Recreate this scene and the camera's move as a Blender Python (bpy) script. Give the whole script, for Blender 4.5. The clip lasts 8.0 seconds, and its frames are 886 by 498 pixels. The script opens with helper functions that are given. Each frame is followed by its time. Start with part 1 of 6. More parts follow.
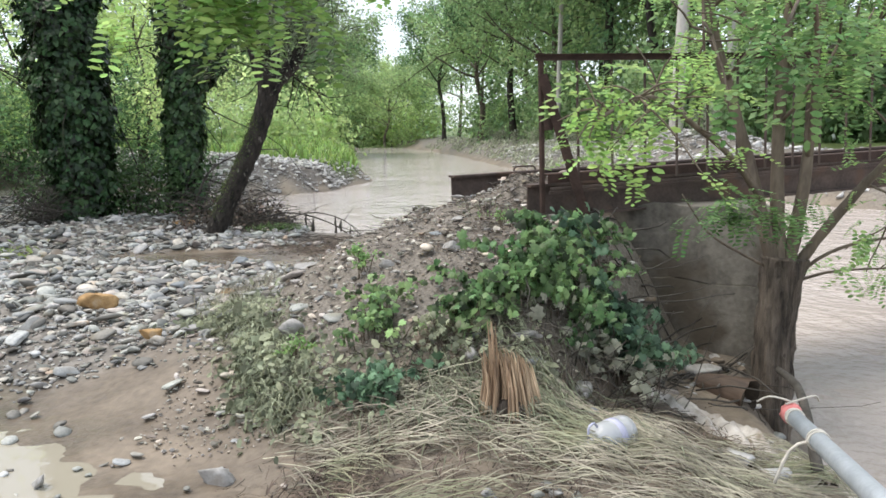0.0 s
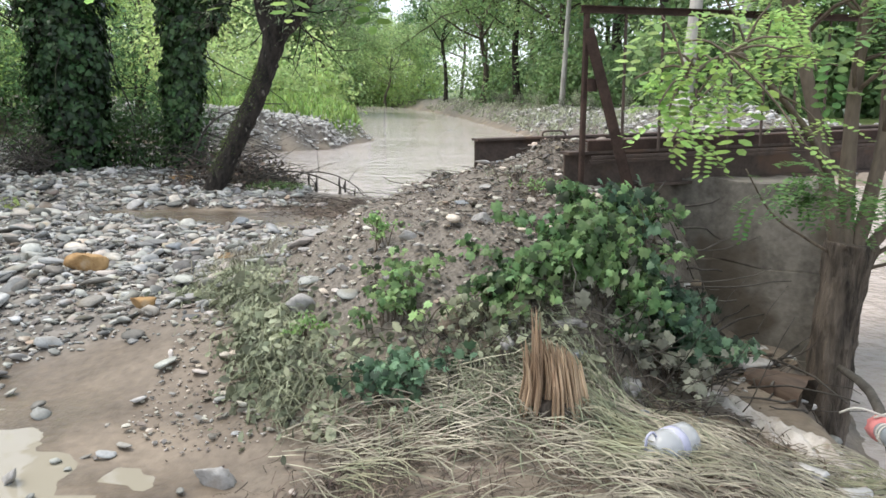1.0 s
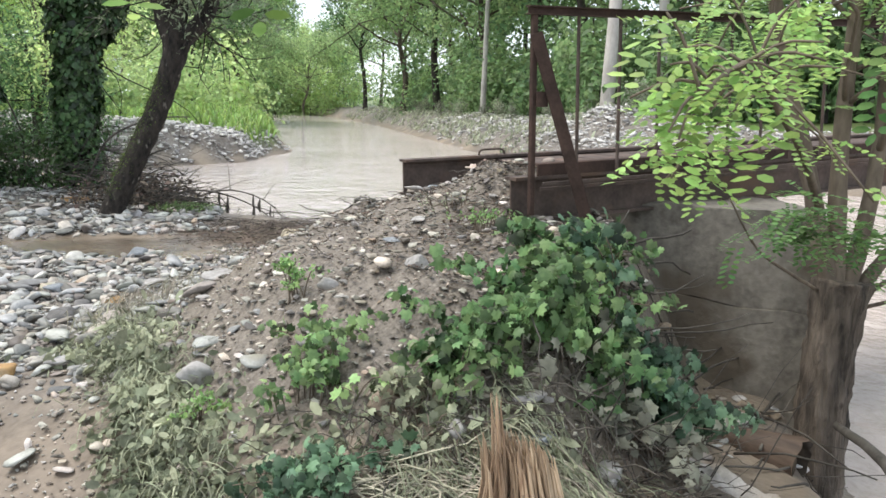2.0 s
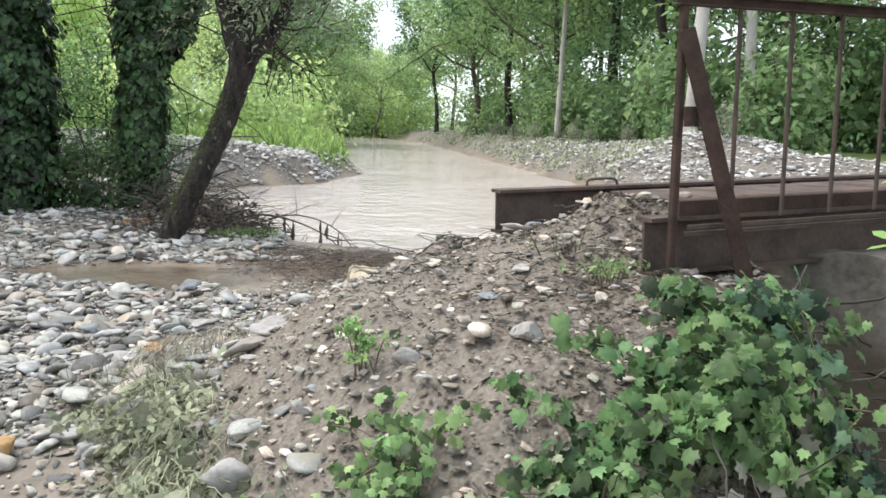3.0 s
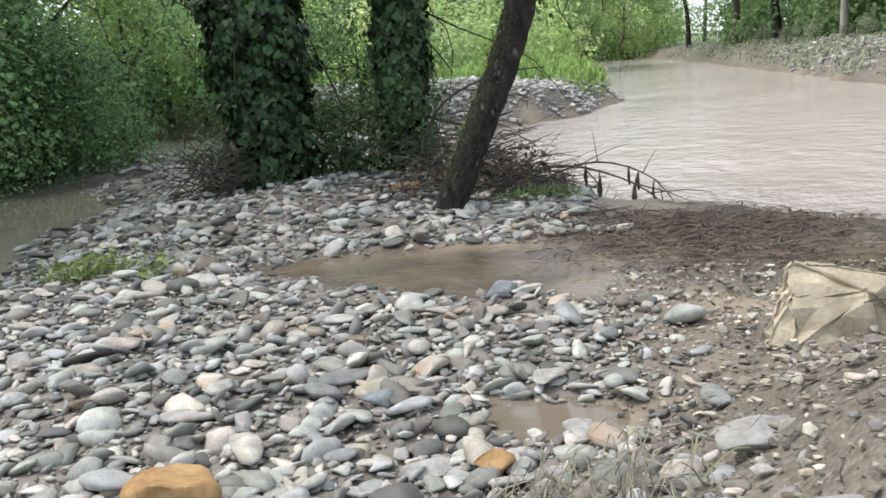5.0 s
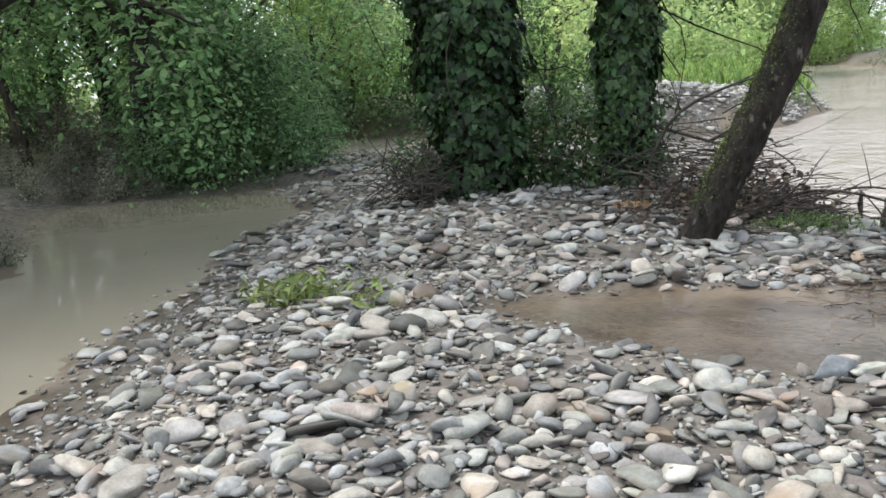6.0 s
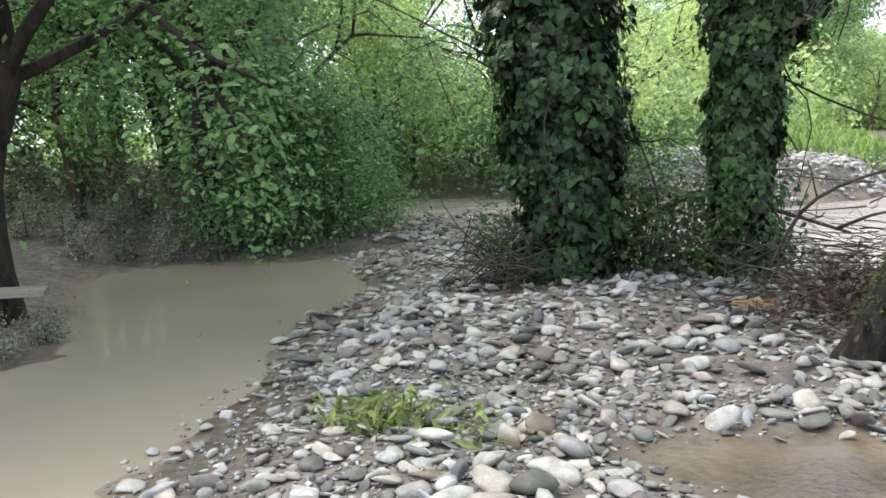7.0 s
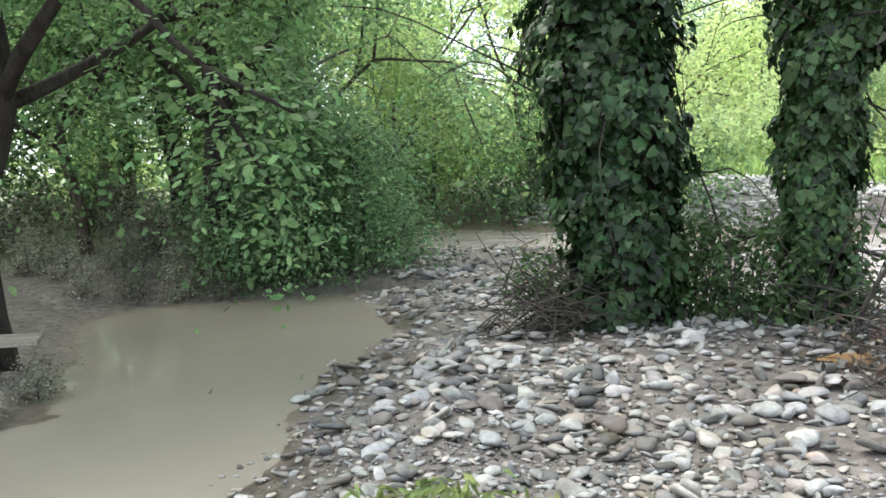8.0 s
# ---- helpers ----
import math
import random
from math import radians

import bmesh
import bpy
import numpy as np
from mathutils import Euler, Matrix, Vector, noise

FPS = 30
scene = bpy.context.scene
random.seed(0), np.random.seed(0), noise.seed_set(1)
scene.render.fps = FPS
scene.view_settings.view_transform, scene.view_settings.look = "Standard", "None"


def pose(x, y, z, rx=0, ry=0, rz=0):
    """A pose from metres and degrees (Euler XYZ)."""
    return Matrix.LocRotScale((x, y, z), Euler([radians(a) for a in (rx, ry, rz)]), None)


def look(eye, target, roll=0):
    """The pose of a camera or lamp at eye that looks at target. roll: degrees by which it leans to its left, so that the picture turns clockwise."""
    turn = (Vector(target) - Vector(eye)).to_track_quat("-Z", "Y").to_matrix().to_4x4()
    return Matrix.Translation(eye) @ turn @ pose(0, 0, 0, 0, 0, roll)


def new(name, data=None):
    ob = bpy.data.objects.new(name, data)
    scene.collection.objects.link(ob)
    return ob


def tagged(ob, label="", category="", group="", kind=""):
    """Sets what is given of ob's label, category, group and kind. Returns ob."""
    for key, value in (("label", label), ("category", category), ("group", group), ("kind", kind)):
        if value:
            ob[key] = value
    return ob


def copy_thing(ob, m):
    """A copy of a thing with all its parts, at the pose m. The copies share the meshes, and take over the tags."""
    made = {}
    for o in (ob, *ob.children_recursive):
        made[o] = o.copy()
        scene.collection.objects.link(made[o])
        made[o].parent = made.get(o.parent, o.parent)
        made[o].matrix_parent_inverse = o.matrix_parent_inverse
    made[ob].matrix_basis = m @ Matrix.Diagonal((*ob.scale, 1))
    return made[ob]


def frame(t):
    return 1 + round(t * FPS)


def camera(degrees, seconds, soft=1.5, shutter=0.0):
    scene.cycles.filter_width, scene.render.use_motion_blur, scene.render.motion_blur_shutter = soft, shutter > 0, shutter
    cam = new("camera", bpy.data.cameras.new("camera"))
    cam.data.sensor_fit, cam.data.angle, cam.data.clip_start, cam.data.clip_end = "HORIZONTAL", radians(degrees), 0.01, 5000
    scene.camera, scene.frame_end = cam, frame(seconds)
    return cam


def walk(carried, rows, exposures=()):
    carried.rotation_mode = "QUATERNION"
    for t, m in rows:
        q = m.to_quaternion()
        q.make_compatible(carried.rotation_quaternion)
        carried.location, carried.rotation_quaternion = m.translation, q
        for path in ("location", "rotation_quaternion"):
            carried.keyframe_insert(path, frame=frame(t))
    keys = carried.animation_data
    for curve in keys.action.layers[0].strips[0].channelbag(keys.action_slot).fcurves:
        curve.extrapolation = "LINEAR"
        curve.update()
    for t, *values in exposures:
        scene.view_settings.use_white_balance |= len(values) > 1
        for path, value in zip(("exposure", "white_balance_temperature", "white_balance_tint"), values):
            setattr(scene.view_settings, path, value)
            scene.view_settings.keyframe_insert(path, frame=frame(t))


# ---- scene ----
cam = camera(54.6, 8.0, 1.6)
PATH = [
    (0, (-0.084, 0.766, 1.665), (-0.057, 2.748, 1.395), -0.4),
    (0.5, (-0.127, 1.018, 1.664), (-0.144, 2.996, 1.368), 0.4),
    (1, (-0.267, 1.358, 1.638), (-0.229, 3.326, 1.281), 1.6),
    (1.2, (-0.276, 1.541, 1.641), (-0.172, 3.506, 1.281), 2.0),
    (2.3, (-0.278, 2.479, 1.693), (-0.055, 4.441, 1.372), 1.1),
    (2.5, (-0.315, 2.642, 1.683), (-0.108, 4.607, 1.374), 1.6),
    (3, (-0.351, 3.306, 1.647), (-0.29, 5.285, 1.361), 1.9),
    (3.5, (-0.567, 3.91, 1.636), (-0.658, 5.886, 1.342), -0.8),
    (4, (-0.675, 4.657, 1.601), (-0.899, 6.632, 1.375), -0.9),
    (4.2, (-0.762, 5.01, 1.607), (-1.086, 6.965, 1.338), -1.6),
    (5.3, (-1.592, 6.066, 1.557), (-2.2, 7.921, 1.122), -5.8),
    (5.5, (-1.743, 6.244, 1.584), (-2.458, 8.069, 1.187), -5.8),
    (6, (-2.323, 6.708, 1.606), (-3.165, 8.478, 1.208), -4.0),
    (6.5, (-2.747, 7.119, 1.729), (-3.614, 8.888, 1.384), -3.5),
    (7, (-3.172, 7.521, 1.803), (-4.11, 9.266, 1.527), -2.4),
    (7.5, (-3.599, 7.86, 1.83), (-4.574, 9.591, 1.601), -1.7),
    (8, (-3.833, 8.225, 1.825), (-4.796, 9.965, 1.615), -2.5),
]
EXPOSURES = [(0.0, 0.58), (1.0, 0.58), (2.5, 0.79), (3.0, 0.78), (4.0, 0.65), (5.5, 0.48), (6.0, 0.53), (6.5, 0.64), (7.0, 0.86), (7.5, 1.03), (8.0, 1.14)]
walk(cam, [(t, look(eye, target, roll)) for t, eye, target, roll in PATH], EXPOSURES)

# ---- world, sun, exposure ----
SUN_EL, SUN_AZ = 62.0, -80.0
world = bpy.data.worlds.new("overcast_sky")
scene.world = world
world.use_nodes = True
wn, wl = world.node_tree.nodes, world.node_tree.links
sky = wn.new("ShaderNodeTexSky")
sky.sky_type, sky.sun_disc = "NISHITA", False
sky.sun_elevation, sky.sun_rotation = radians(SUN_EL), radians(SUN_AZ)
cloud = wn.new("ShaderNodeMixRGB")
cloud.inputs[0].default_value = 0.72
cloud.inputs[2].default_value = (8.6, 9.2, 10.3, 1)
wl.new(sky.outputs[0], cloud.inputs[1])
wl.new(cloud.outputs[0], wn["Background"].inputs[0])
wn["Background"].inputs[1].default_value = 0.125
sun = new("sun", bpy.data.lights.new("sun", "SUN"))
sun.data.energy, sun.data.angle, sun.data.color = 2.6, radians(38), (1.0, 0.93, 0.84)
sun.matrix_world = look((0, 0, 30), (30 * math.cos(radians(SUN_EL)) * math.sin(radians(SUN_AZ)) * -1, 30 * math.cos(radians(SUN_EL)) * math.cos(radians(SUN_AZ)) * -1, 30 - 30 * math.sin(radians(SUN_EL))))

# ---- materials ----
RNG = np.random.default_rng(7)


def material(name, dark, light, scale=6.0, rough=0.8, bump=0.3, fine=60.0, vary="", spread=0.0, metal=0.0, translucent=0.0, spot=None, spot_scale=2.0, spot_size=0.55, rough_vary=0.12, spec=0.35, hue=0.0, stretch=(1, 1, 1), distance=0.01, tints=()):
    """Two scales of noise between two colours, optional spots of a third, optional variation by piece."""
    m = bpy.data.materials.new(name)
    m.use_nodes = True
    n, l = m.node_tree.nodes, m.node_tree.links
    b = n["Principled BSDF"]
    geo = n.new("ShaderNodeNewGeometry")
    tc = n.new("ShaderNodeTexCoord")
    mp = n.new("ShaderNodeMapping")
    mp.inputs["Scale"].default_value = stretch
    l.new(tc.outputs["Object"], mp.inputs[0])
    big, small = n.new("ShaderNodeTexNoise"), n.new("ShaderNodeTexNoise")
    big.inputs["Scale"].default_value, small.inputs["Scale"].default_value = scale, fine
    big.inputs["Detail"].default_value, small.inputs["Detail"].default_value = 5, 4
    for t in (big, small):
        l.new(mp.outputs[0], t.inputs["Vector"])
    add = n.new("ShaderNodeMath")
    add.operation = "MULTIPLY_ADD"
    l.new(small.outputs[0], add.inputs[0])
    add.inputs[1].default_value = 0.45
    l.new(big.outputs[0], add.inputs[2])
    rng = n.new("ShaderNodeMapRange")
    rng.inputs[1].default_value, rng.inputs[2].default_value = 0.5, 0.95
    l.new(add.outputs[0], rng.inputs[0])
    col = n.new("ShaderNodeMixRGB")
    col.inputs[1].default_value, col.inputs[2].default_value = (*dark, 1), (*light, 1)
    l.new(rng.outputs[0], col.inputs[0])
    out = col.outputs[0]
    if spot:
        sp = n.new("ShaderNodeTexNoise")
        sp.inputs["Scale"].default_value, sp.inputs["Detail"].default_value = spot_scale, 6
        l.new(mp.outputs[0], sp.inputs["Vector"])
        r2 = n.new("ShaderNodeMapRange")
        r2.inputs[1].default_value, r2.inputs[2].default_value = spot_size, spot_size + 0.12
        l.new(sp.outputs[0], r2.inputs[0])
        mx = n.new("ShaderNodeMixRGB")
        mx.inputs[2].default_value = (*spot, 1)
        l.new(r2.outputs[0], mx.inputs[0])
        l.new(out, mx.inputs[1])
        out = mx.outputs[0]
    if vary:
        source = geo.outputs["Random Per Island"] if vary == "island" else n.new("ShaderNodeObjectInfo").outputs["Random"]
        hsv = n.new("ShaderNodeHueSaturation")
        v = n.new("ShaderNodeMapRange")
        v.inputs[3].default_value, v.inputs[4].default_value = 1 - spread, 1 + spread
        l.new(source, v.inputs[0])
        l.new(v.outputs[0], hsv.inputs["Value"])
        if hue:
            wh = n.new("ShaderNodeTexWhiteNoise")
            wh.noise_dimensions = "1D"
            l.new(source, wh.inputs["W"])
            h = n.new("ShaderNodeMapRange")
            h.inputs[3].default_value, h.inputs[4].default_value = 0.5 - hue, 0.5 + hue
            l.new(wh.outputs[0], h.inputs[0])
            l.new(h.outputs[0], hsv.inputs["Hue"])
        l.new(out, hsv.inputs["Color"])
        out = hsv.outputs[0]
        if tints:
            pick, ramp, dye = n.new("ShaderNodeTexWhiteNoise"), n.new("ShaderNodeValToRGB"), n.new("ShaderNodeMixRGB")
            pick.noise_dimensions, ramp.color_ramp.interpolation, dye.blend_type = "1D", "CONSTANT", "MULTIPLY"
            while len(ramp.color_ramp.elements) < len(tints):
                ramp.color_ramp.elements.new(0.5)
            for k, tint in enumerate(tints):
                ramp.color_ramp.elements[k].position = k / len(tints)
                ramp.color_ramp.elements[k].color = (*tint, 1)
            dye.inputs[0].default_value = 1.0
            l.new(source, pick.inputs["W"])
            l.new(pick.outputs[0], ramp.inputs[0])
            l.new(out, dye.inputs[1])
            l.new(ramp.outputs[0], dye.inputs[2])
            out = dye.outputs[0]
    l.new(out, b.inputs["Base Color"])
    rr = n.new("ShaderNodeMapRange")
    rr.inputs[3].default_value, rr.inputs[4].default_value = rough - rough_vary, min(1.0, rough + rough_vary)
    l.new(big.outputs[0], rr.inputs[0])
    l.new(rr.outputs[0], b.inputs["Roughness"])
    b.inputs["Metallic"].default_value = metal
    b.inputs["Specular IOR Level"].default_value = spec
    if bump:
        bp = n.new("ShaderNodeBump")
        bp.inputs["Strength"].default_value, bp.inputs["Distance"].default_value = bump, distance
        l.new(add.outputs[0], bp.inputs["Height"])
        l.new(bp.outputs[0], b.inputs["Normal"])
    if translucent:
        tr = n.new("ShaderNodeBsdfTranslucent")
        br = n.new("ShaderNodeHueSaturation")
        br.inputs["Value"].default_value, br.inputs["Saturation"].default_value = 1.5, 1.0
        l.new(out, br.inputs["Color"])
        l.new(br.outputs[0], tr.inputs[0])
        ms = n.new("ShaderNodeMixShader")
        ms.inputs[0].default_value = translucent
        l.new(b.outputs[0], ms.inputs[1])
        l.new(tr.outputs[0], ms.inputs[2])
        l.new(ms.outputs[0], n["Material Output"].inputs[0])
    return m


def leaf_material(name, dark, light, spread=0.35, translucent=0.35, rough=0.5, hue=0.02):
    m = material(name, dark, light, scale=3, fine=40, rough=rough, bump=0.0, vary="island", spread=spread, translucent=translucent, hue=hue, spec=0.3)
    n, l = m.node_tree.nodes, m.node_tree.links
    b = n["Principled BSDF"]
    leaf_tone = b.inputs["Base Color"].links[0].from_socket
    users = [k.to_socket for k in leaf_tone.links]
    hsv, v, h = n.new("ShaderNodeHueSaturation"), n.new("ShaderNodeMapRange"), n.new("ShaderNodeMapRange")
    info = n.new("ShaderNodeObjectInfo")
    v.inputs[3].default_value, v.inputs[4].default_value = 0.72, 1.35
    h.inputs[3].default_value, h.inputs[4].default_value = 0.512, 0.488
    l.new(info.outputs["Random"], v.inputs[0])
    l.new(info.outputs["Random"], h.inputs[0])
    l.new(v.outputs[0], hsv.inputs["Value"])
    l.new(h.outputs[0], hsv.inputs["Hue"])
    l.new(leaf_tone, hsv.inputs["Color"])
    for u in users:
        l.new(hsv.outputs[0], u)
    return m


def ground_material():
    """Brown silt, gravel and grass, blended by the zones of the plan."""
    m = material("ground_soil", (0.088, 0.069, 0.051), (0.25, 0.203, 0.152), scale=1.3, fine=18, rough=0.62, bump=0.5, spot=(0.27, 0.22, 0.163), spot_scale=0.9, spot_size=0.52, distance=0.03)
    n, l = m.node_tree.nodes, m.node_tree.links
    b = n["Principled BSDF"]
    soil = b.inputs["Base Color"].links[0].from_socket
    tc = n.new("ShaderNodeTexCoord")
    vor = n.new("ShaderNodeTexVoronoi")
    vor.inputs["Scale"].default_value = 16
    l.new(tc.outputs["Object"], vor.inputs["Vector"])
    ramp = n.new("ShaderNodeMapRange")
    l.new(vor.outputs["Color"], ramp.inputs[0])
    peb = n.new("ShaderNodeMixRGB")
    peb.inputs[1].default_value, peb.inputs[2].default_value = (0.075, 0.065, 0.054, 1), (0.23, 0.21, 0.185, 1)
    l.new(ramp.outputs[0], peb.inputs[0])
    grass_noise = n.new("ShaderNodeTexNoise")
    grass_noise.inputs["Scale"].default_value = 2.5
    l.new(tc.outputs["Object"], grass_noise.inputs["Vector"])
    green = n.new("ShaderNodeMixRGB")
    green.inputs[1].default_value, green.inputs[2].default_value = (0.07, 0.11, 0.025, 1), (0.16, 0.24, 0.06, 1)
    l.new(grass_noise.outputs[0], green.inputs[0])
    a1, a2 = n.new("ShaderNodeAttribute"), n.new("ShaderNodeAttribute")
    a1.attribute_name, a2.attribute_name = "gravel", "grass"
    m1, m2 = n.new("ShaderNodeMixRGB"), n.new("ShaderNodeMixRGB")
    l.new(a1.outputs["Fac"], m1.inputs[0])
    l.new(soil, m1.inputs[1])
    l.new(peb.outputs[0], m1.inputs[2])
    l.new(a2.outputs["Fac"], m2.inputs[0])
    l.new(m1.outputs[0], m2.inputs[1])
    l.new(green.outputs[0], m2.inputs[2])
    grit, g2 = n.new("ShaderNodeTexVoronoi"), n.new("ShaderNodeTexVoronoi")
    grit.inputs["Scale"].default_value, g2.inputs["Scale"].default_value = 42, 95
    tint = n.new("ShaderNodeMixRGB")
    tint.inputs[1].default_value, tint.inputs[2].default_value = (0.03, 0.025, 0.02, 1), (0.235, 0.21, 0.175, 1)
    mean = n.new("ShaderNodeMixRGB")
    mean.inputs[0].default_value = 0.45
    for t in (grit, g2):
        l.new(tc.outputs["Object"], t.inputs["Vector"])
    l.new(grit.outputs["Color"], mean.inputs[1])
    l.new(g2.outputs["Color"], mean.inputs[2])
    bw = n.new("ShaderNodeRGBToBW")
    l.new(mean.outputs[0], bw.inputs[0])
    l.new(bw.outputs[0], tint.inputs[0])
    a3 = n.new("ShaderNodeAttribute")
    a3.attribute_name = "grit"
    m3 = n.new("ShaderNodeMixRGB")
    l.new(a3.outputs["Fac"], m3.inputs[0])
    l.new(m2.outputs[0], m3.inputs[1])
    l.new(tint.outputs[0], m3.inputs[2])
    damp, soak, soaked = n.new("ShaderNodeAttribute"), n.new("ShaderNodeMath"), n.new("ShaderNodeMixRGB")
    damp.attribute_name, soak.operation, soaked.blend_type = "wet", "MULTIPLY", "MULTIPLY"
    soak.inputs[1].default_value = 0.8
    soaked.inputs[2].default_value = (0.6, 0.57, 0.53, 1)
    l.new(damp.outputs["Fac"], soak.inputs[0])
    l.new(soak.outputs[0], soaked.inputs[0])
    l.new(m3.outputs[0], soaked.inputs[1])
    l.new(soaked.outputs[0], b.inputs["Base Color"])
    old = b.inputs["Normal"].links[0].from_node
    bump = n.new("ShaderNodeBump")
    bump.inputs["Distance"].default_value = 0.012
    bump.invert = True
    power = n.new("ShaderNodeMath")
    power.operation = "MULTIPLY"
    power.inputs[1].default_value = 0.9
    l.new(a3.outputs["Fac"], power.inputs[0])
    l.new(power.outputs[0], bump.inputs["Strength"])
    l.new(grit.outputs["Distance"], bump.inputs["Height"])
    wet = n.new("ShaderNodeAttribute")
    wet.attribute_name = "wet"
    gloss = n.new("ShaderNodeMix")
    dry = b.inputs["Roughness"].links[0].from_socket
    l.new(wet.outputs["Fac"], gloss.inputs[0])
    l.new(dry, gloss.inputs[2])
    gloss.inputs[3].default_value = 0.24
    l.new(gloss.outputs[0], b.inputs["Roughness"])
    l.new(old.outputs[0], bump.inputs["Normal"])
    l.new(bump.outputs[0], b.inputs["Normal"])
    return m


def water_material(name, deep, silt, wave, strength, rough, stretch=(1, 1, 1)):
    m = bpy.data.materials.new(name)
    m.use_nodes = True
    n, l = m.node_tree.nodes, m.node_tree.links
    b = n["Principled BSDF"]
    tc, mp = n.new("ShaderNodeTexCoord"), n.new("ShaderNodeMapping")
    mp.inputs["Scale"].default_value = stretch
    l.new(tc.outputs["Object"], mp.inputs[0])
    cloudy, w1, w2 = (n.new("ShaderNodeTexNoise") for _ in range(3))
    for t, s, d in ((cloudy, 0.5, 4), (w1, wave, 3), (w2, wave * 4.2, 3)):
        t.inputs["Scale"].default_value, t.inputs["Detail"].default_value = s, d
        l.new(mp.outputs[0], t.inputs["Vector"])
    mix = n.new("ShaderNodeMixRGB")
    mix.inputs[1].default_value, mix.inputs[2].default_value = (*deep, 1), (*silt, 1)
    l.new(cloudy.outputs[0], mix.inputs[0])
    l.new(mix.outputs[0], b.inputs["Base Color"])
    add = n.new("ShaderNodeMath")
    add.operation = "MULTIPLY_ADD"
    add.inputs[1].default_value = 0.35
    l.new(w2.outputs[0], add.inputs[0])
    l.new(w1.outputs[0], add.inputs[2])
    bp = n.new("ShaderNodeBump")
    bp.inputs["Strength"].default_value, bp.inputs["Distance"].default_value = strength, 0.2
    calm = n.new("ShaderNodeTexNoise")
    calm.inputs["Scale"].default_value = 0.22
    l.new(tc.outputs["Object"], calm.inputs["Vector"])
    lim = n.new("ShaderNodeMapRange")
    lim.inputs[1].default_value, lim.inputs[2].default_value, lim.inputs[3].default_value = 0.35, 0.7, 0.4
    l.new(calm.outputs[0], lim.inputs[0])
    swell = n.new("ShaderNodeMath")
    swell.operation = "MULTIPLY"
    l.new(add.outputs[0], swell.inputs[0])
    l.new(lim.outputs[0], swell.inputs[1])
    l.new(swell.outputs[0], bp.inputs["Height"])
    l.new(bp.outputs[0], b.inputs["Normal"])
    b.inputs["Roughness"].default_value, b.inputs["IOR"].default_value = rough, 1.33
    b.inputs["Specular IOR Level"].default_value = 0.5
    return m


STONE_TINTS = [(1, 1, 1), (0.94, 0.98, 1.01), (1.06, 1.0, 0.91), (0.97, 1.01, 0.95), (1.07, 0.97, 0.92), (0.84, 0.87, 0.9), (1.04, 1.04, 1.0), (0.99, 0.95, 0.9), (0.98, 1.0, 0.99), (0.92, 0.94, 0.92)]
M_GROUND = ground_material()
M_RIVER = water_material("silty_river_water", (0.43, 0.378, 0.348), (0.55, 0.492, 0.456), 2.8, 0.85, 0.07, (0.8, 0.6, 1))
M_PUDDLE = water_material("muddy_puddle_water", (0.15, 0.126, 0.096), (0.2, 0.17, 0.132), 0.9, 0.05, 0.05)
M_POOL = water_material("still_silty_water", (0.25, 0.23, 0.18), (0.33, 0.30, 0.236), 0.9, 0.05, 0.03)
M_STONE = material("river_cobble", (0.19, 0.186, 0.172), (0.37, 0.365, 0.345), scale=14, fine=90, rough=0.7, bump=0.3, tints=STONE_TINTS, vary="island", spread=0.66, hue=0.035, spot=(0.24, 0.205, 0.16), spot_scale=3.2, spot_size=0.57)
M_COBBLE = material("river_cobble_single", (0.20, 0.196, 0.182), (0.39, 0.385, 0.365), scale=6, fine=60, tints=STONE_TINTS, rough=0.7, bump=0.25, vary="object", spread=0.6, hue=0.035, spot=(0.25, 0.21, 0.16), spot_scale=3.2, spot_size=0.57)
M_GRIT = material("muddy_pebble", (0.18, 0.163, 0.14), (0.42, 0.395, 0.355), scale=14, fine=90, rough=0.85, bump=0.4, vary="island", spread=0.6, hue=0.03, spot=(0.2, 0.17, 0.135), spot_scale=4, spot_size=0.52, tints=STONE_TINTS)
M_LITTER = material("dead_leaf", (0.045, 0.034, 0.026), (0.16, 0.125, 0.094), scale=6, fine=40, rough=0.9, bump=0.0, vary="island", spread=0.6, hue=0.03)
M_YELLOW = material("yellow_leaf", (0.5, 0.38, 0.03), (0.7, 0.56, 0.07), scale=20, fine=80, rough=0.6, bump=0.1)
M_PALEGRAVEL = material("pale_gravel", (0.34, 0.33, 0.315), (0.58, 0.57, 0.55), scale=5, fine=40, rough=0.8, bump=0.3, vary="island", spread=0.4)
M_CLOD = material("crumbled_earth", (0.07, 0.058, 0.046), (0.2, 0.168, 0.135), scale=9, fine=60, rough=0.95, bump=0.6, vary="island", spread=0.3)
M_ORANGE = material("rusty_sandstone", (0.22, 0.125, 0.05), (0.43, 0.28, 0.13), scale=9, fine=50, rough=0.85, bump=0.7, spot=(0.40, 0.33, 0.24), spot_scale=5, spot_size=0.6)
M_CREAM = material("cream_limestone", (0.29, 0.245, 0.17), (0.53, 0.47, 0.355), scale=7, fine=50, rough=0.85, bump=0.7, spot=(0.25, 0.20, 0.14), spot_scale=5, spot_size=0.6)
M_GREY = material("grey_limestone", (0.20, 0.19, 0.175), (0.41, 0.40, 0.38), scale=7, fine=50, rough=0.8, bump=0.6, spot=(0.22, 0.18, 0.14), spot_scale=4, spot_size=0.56)
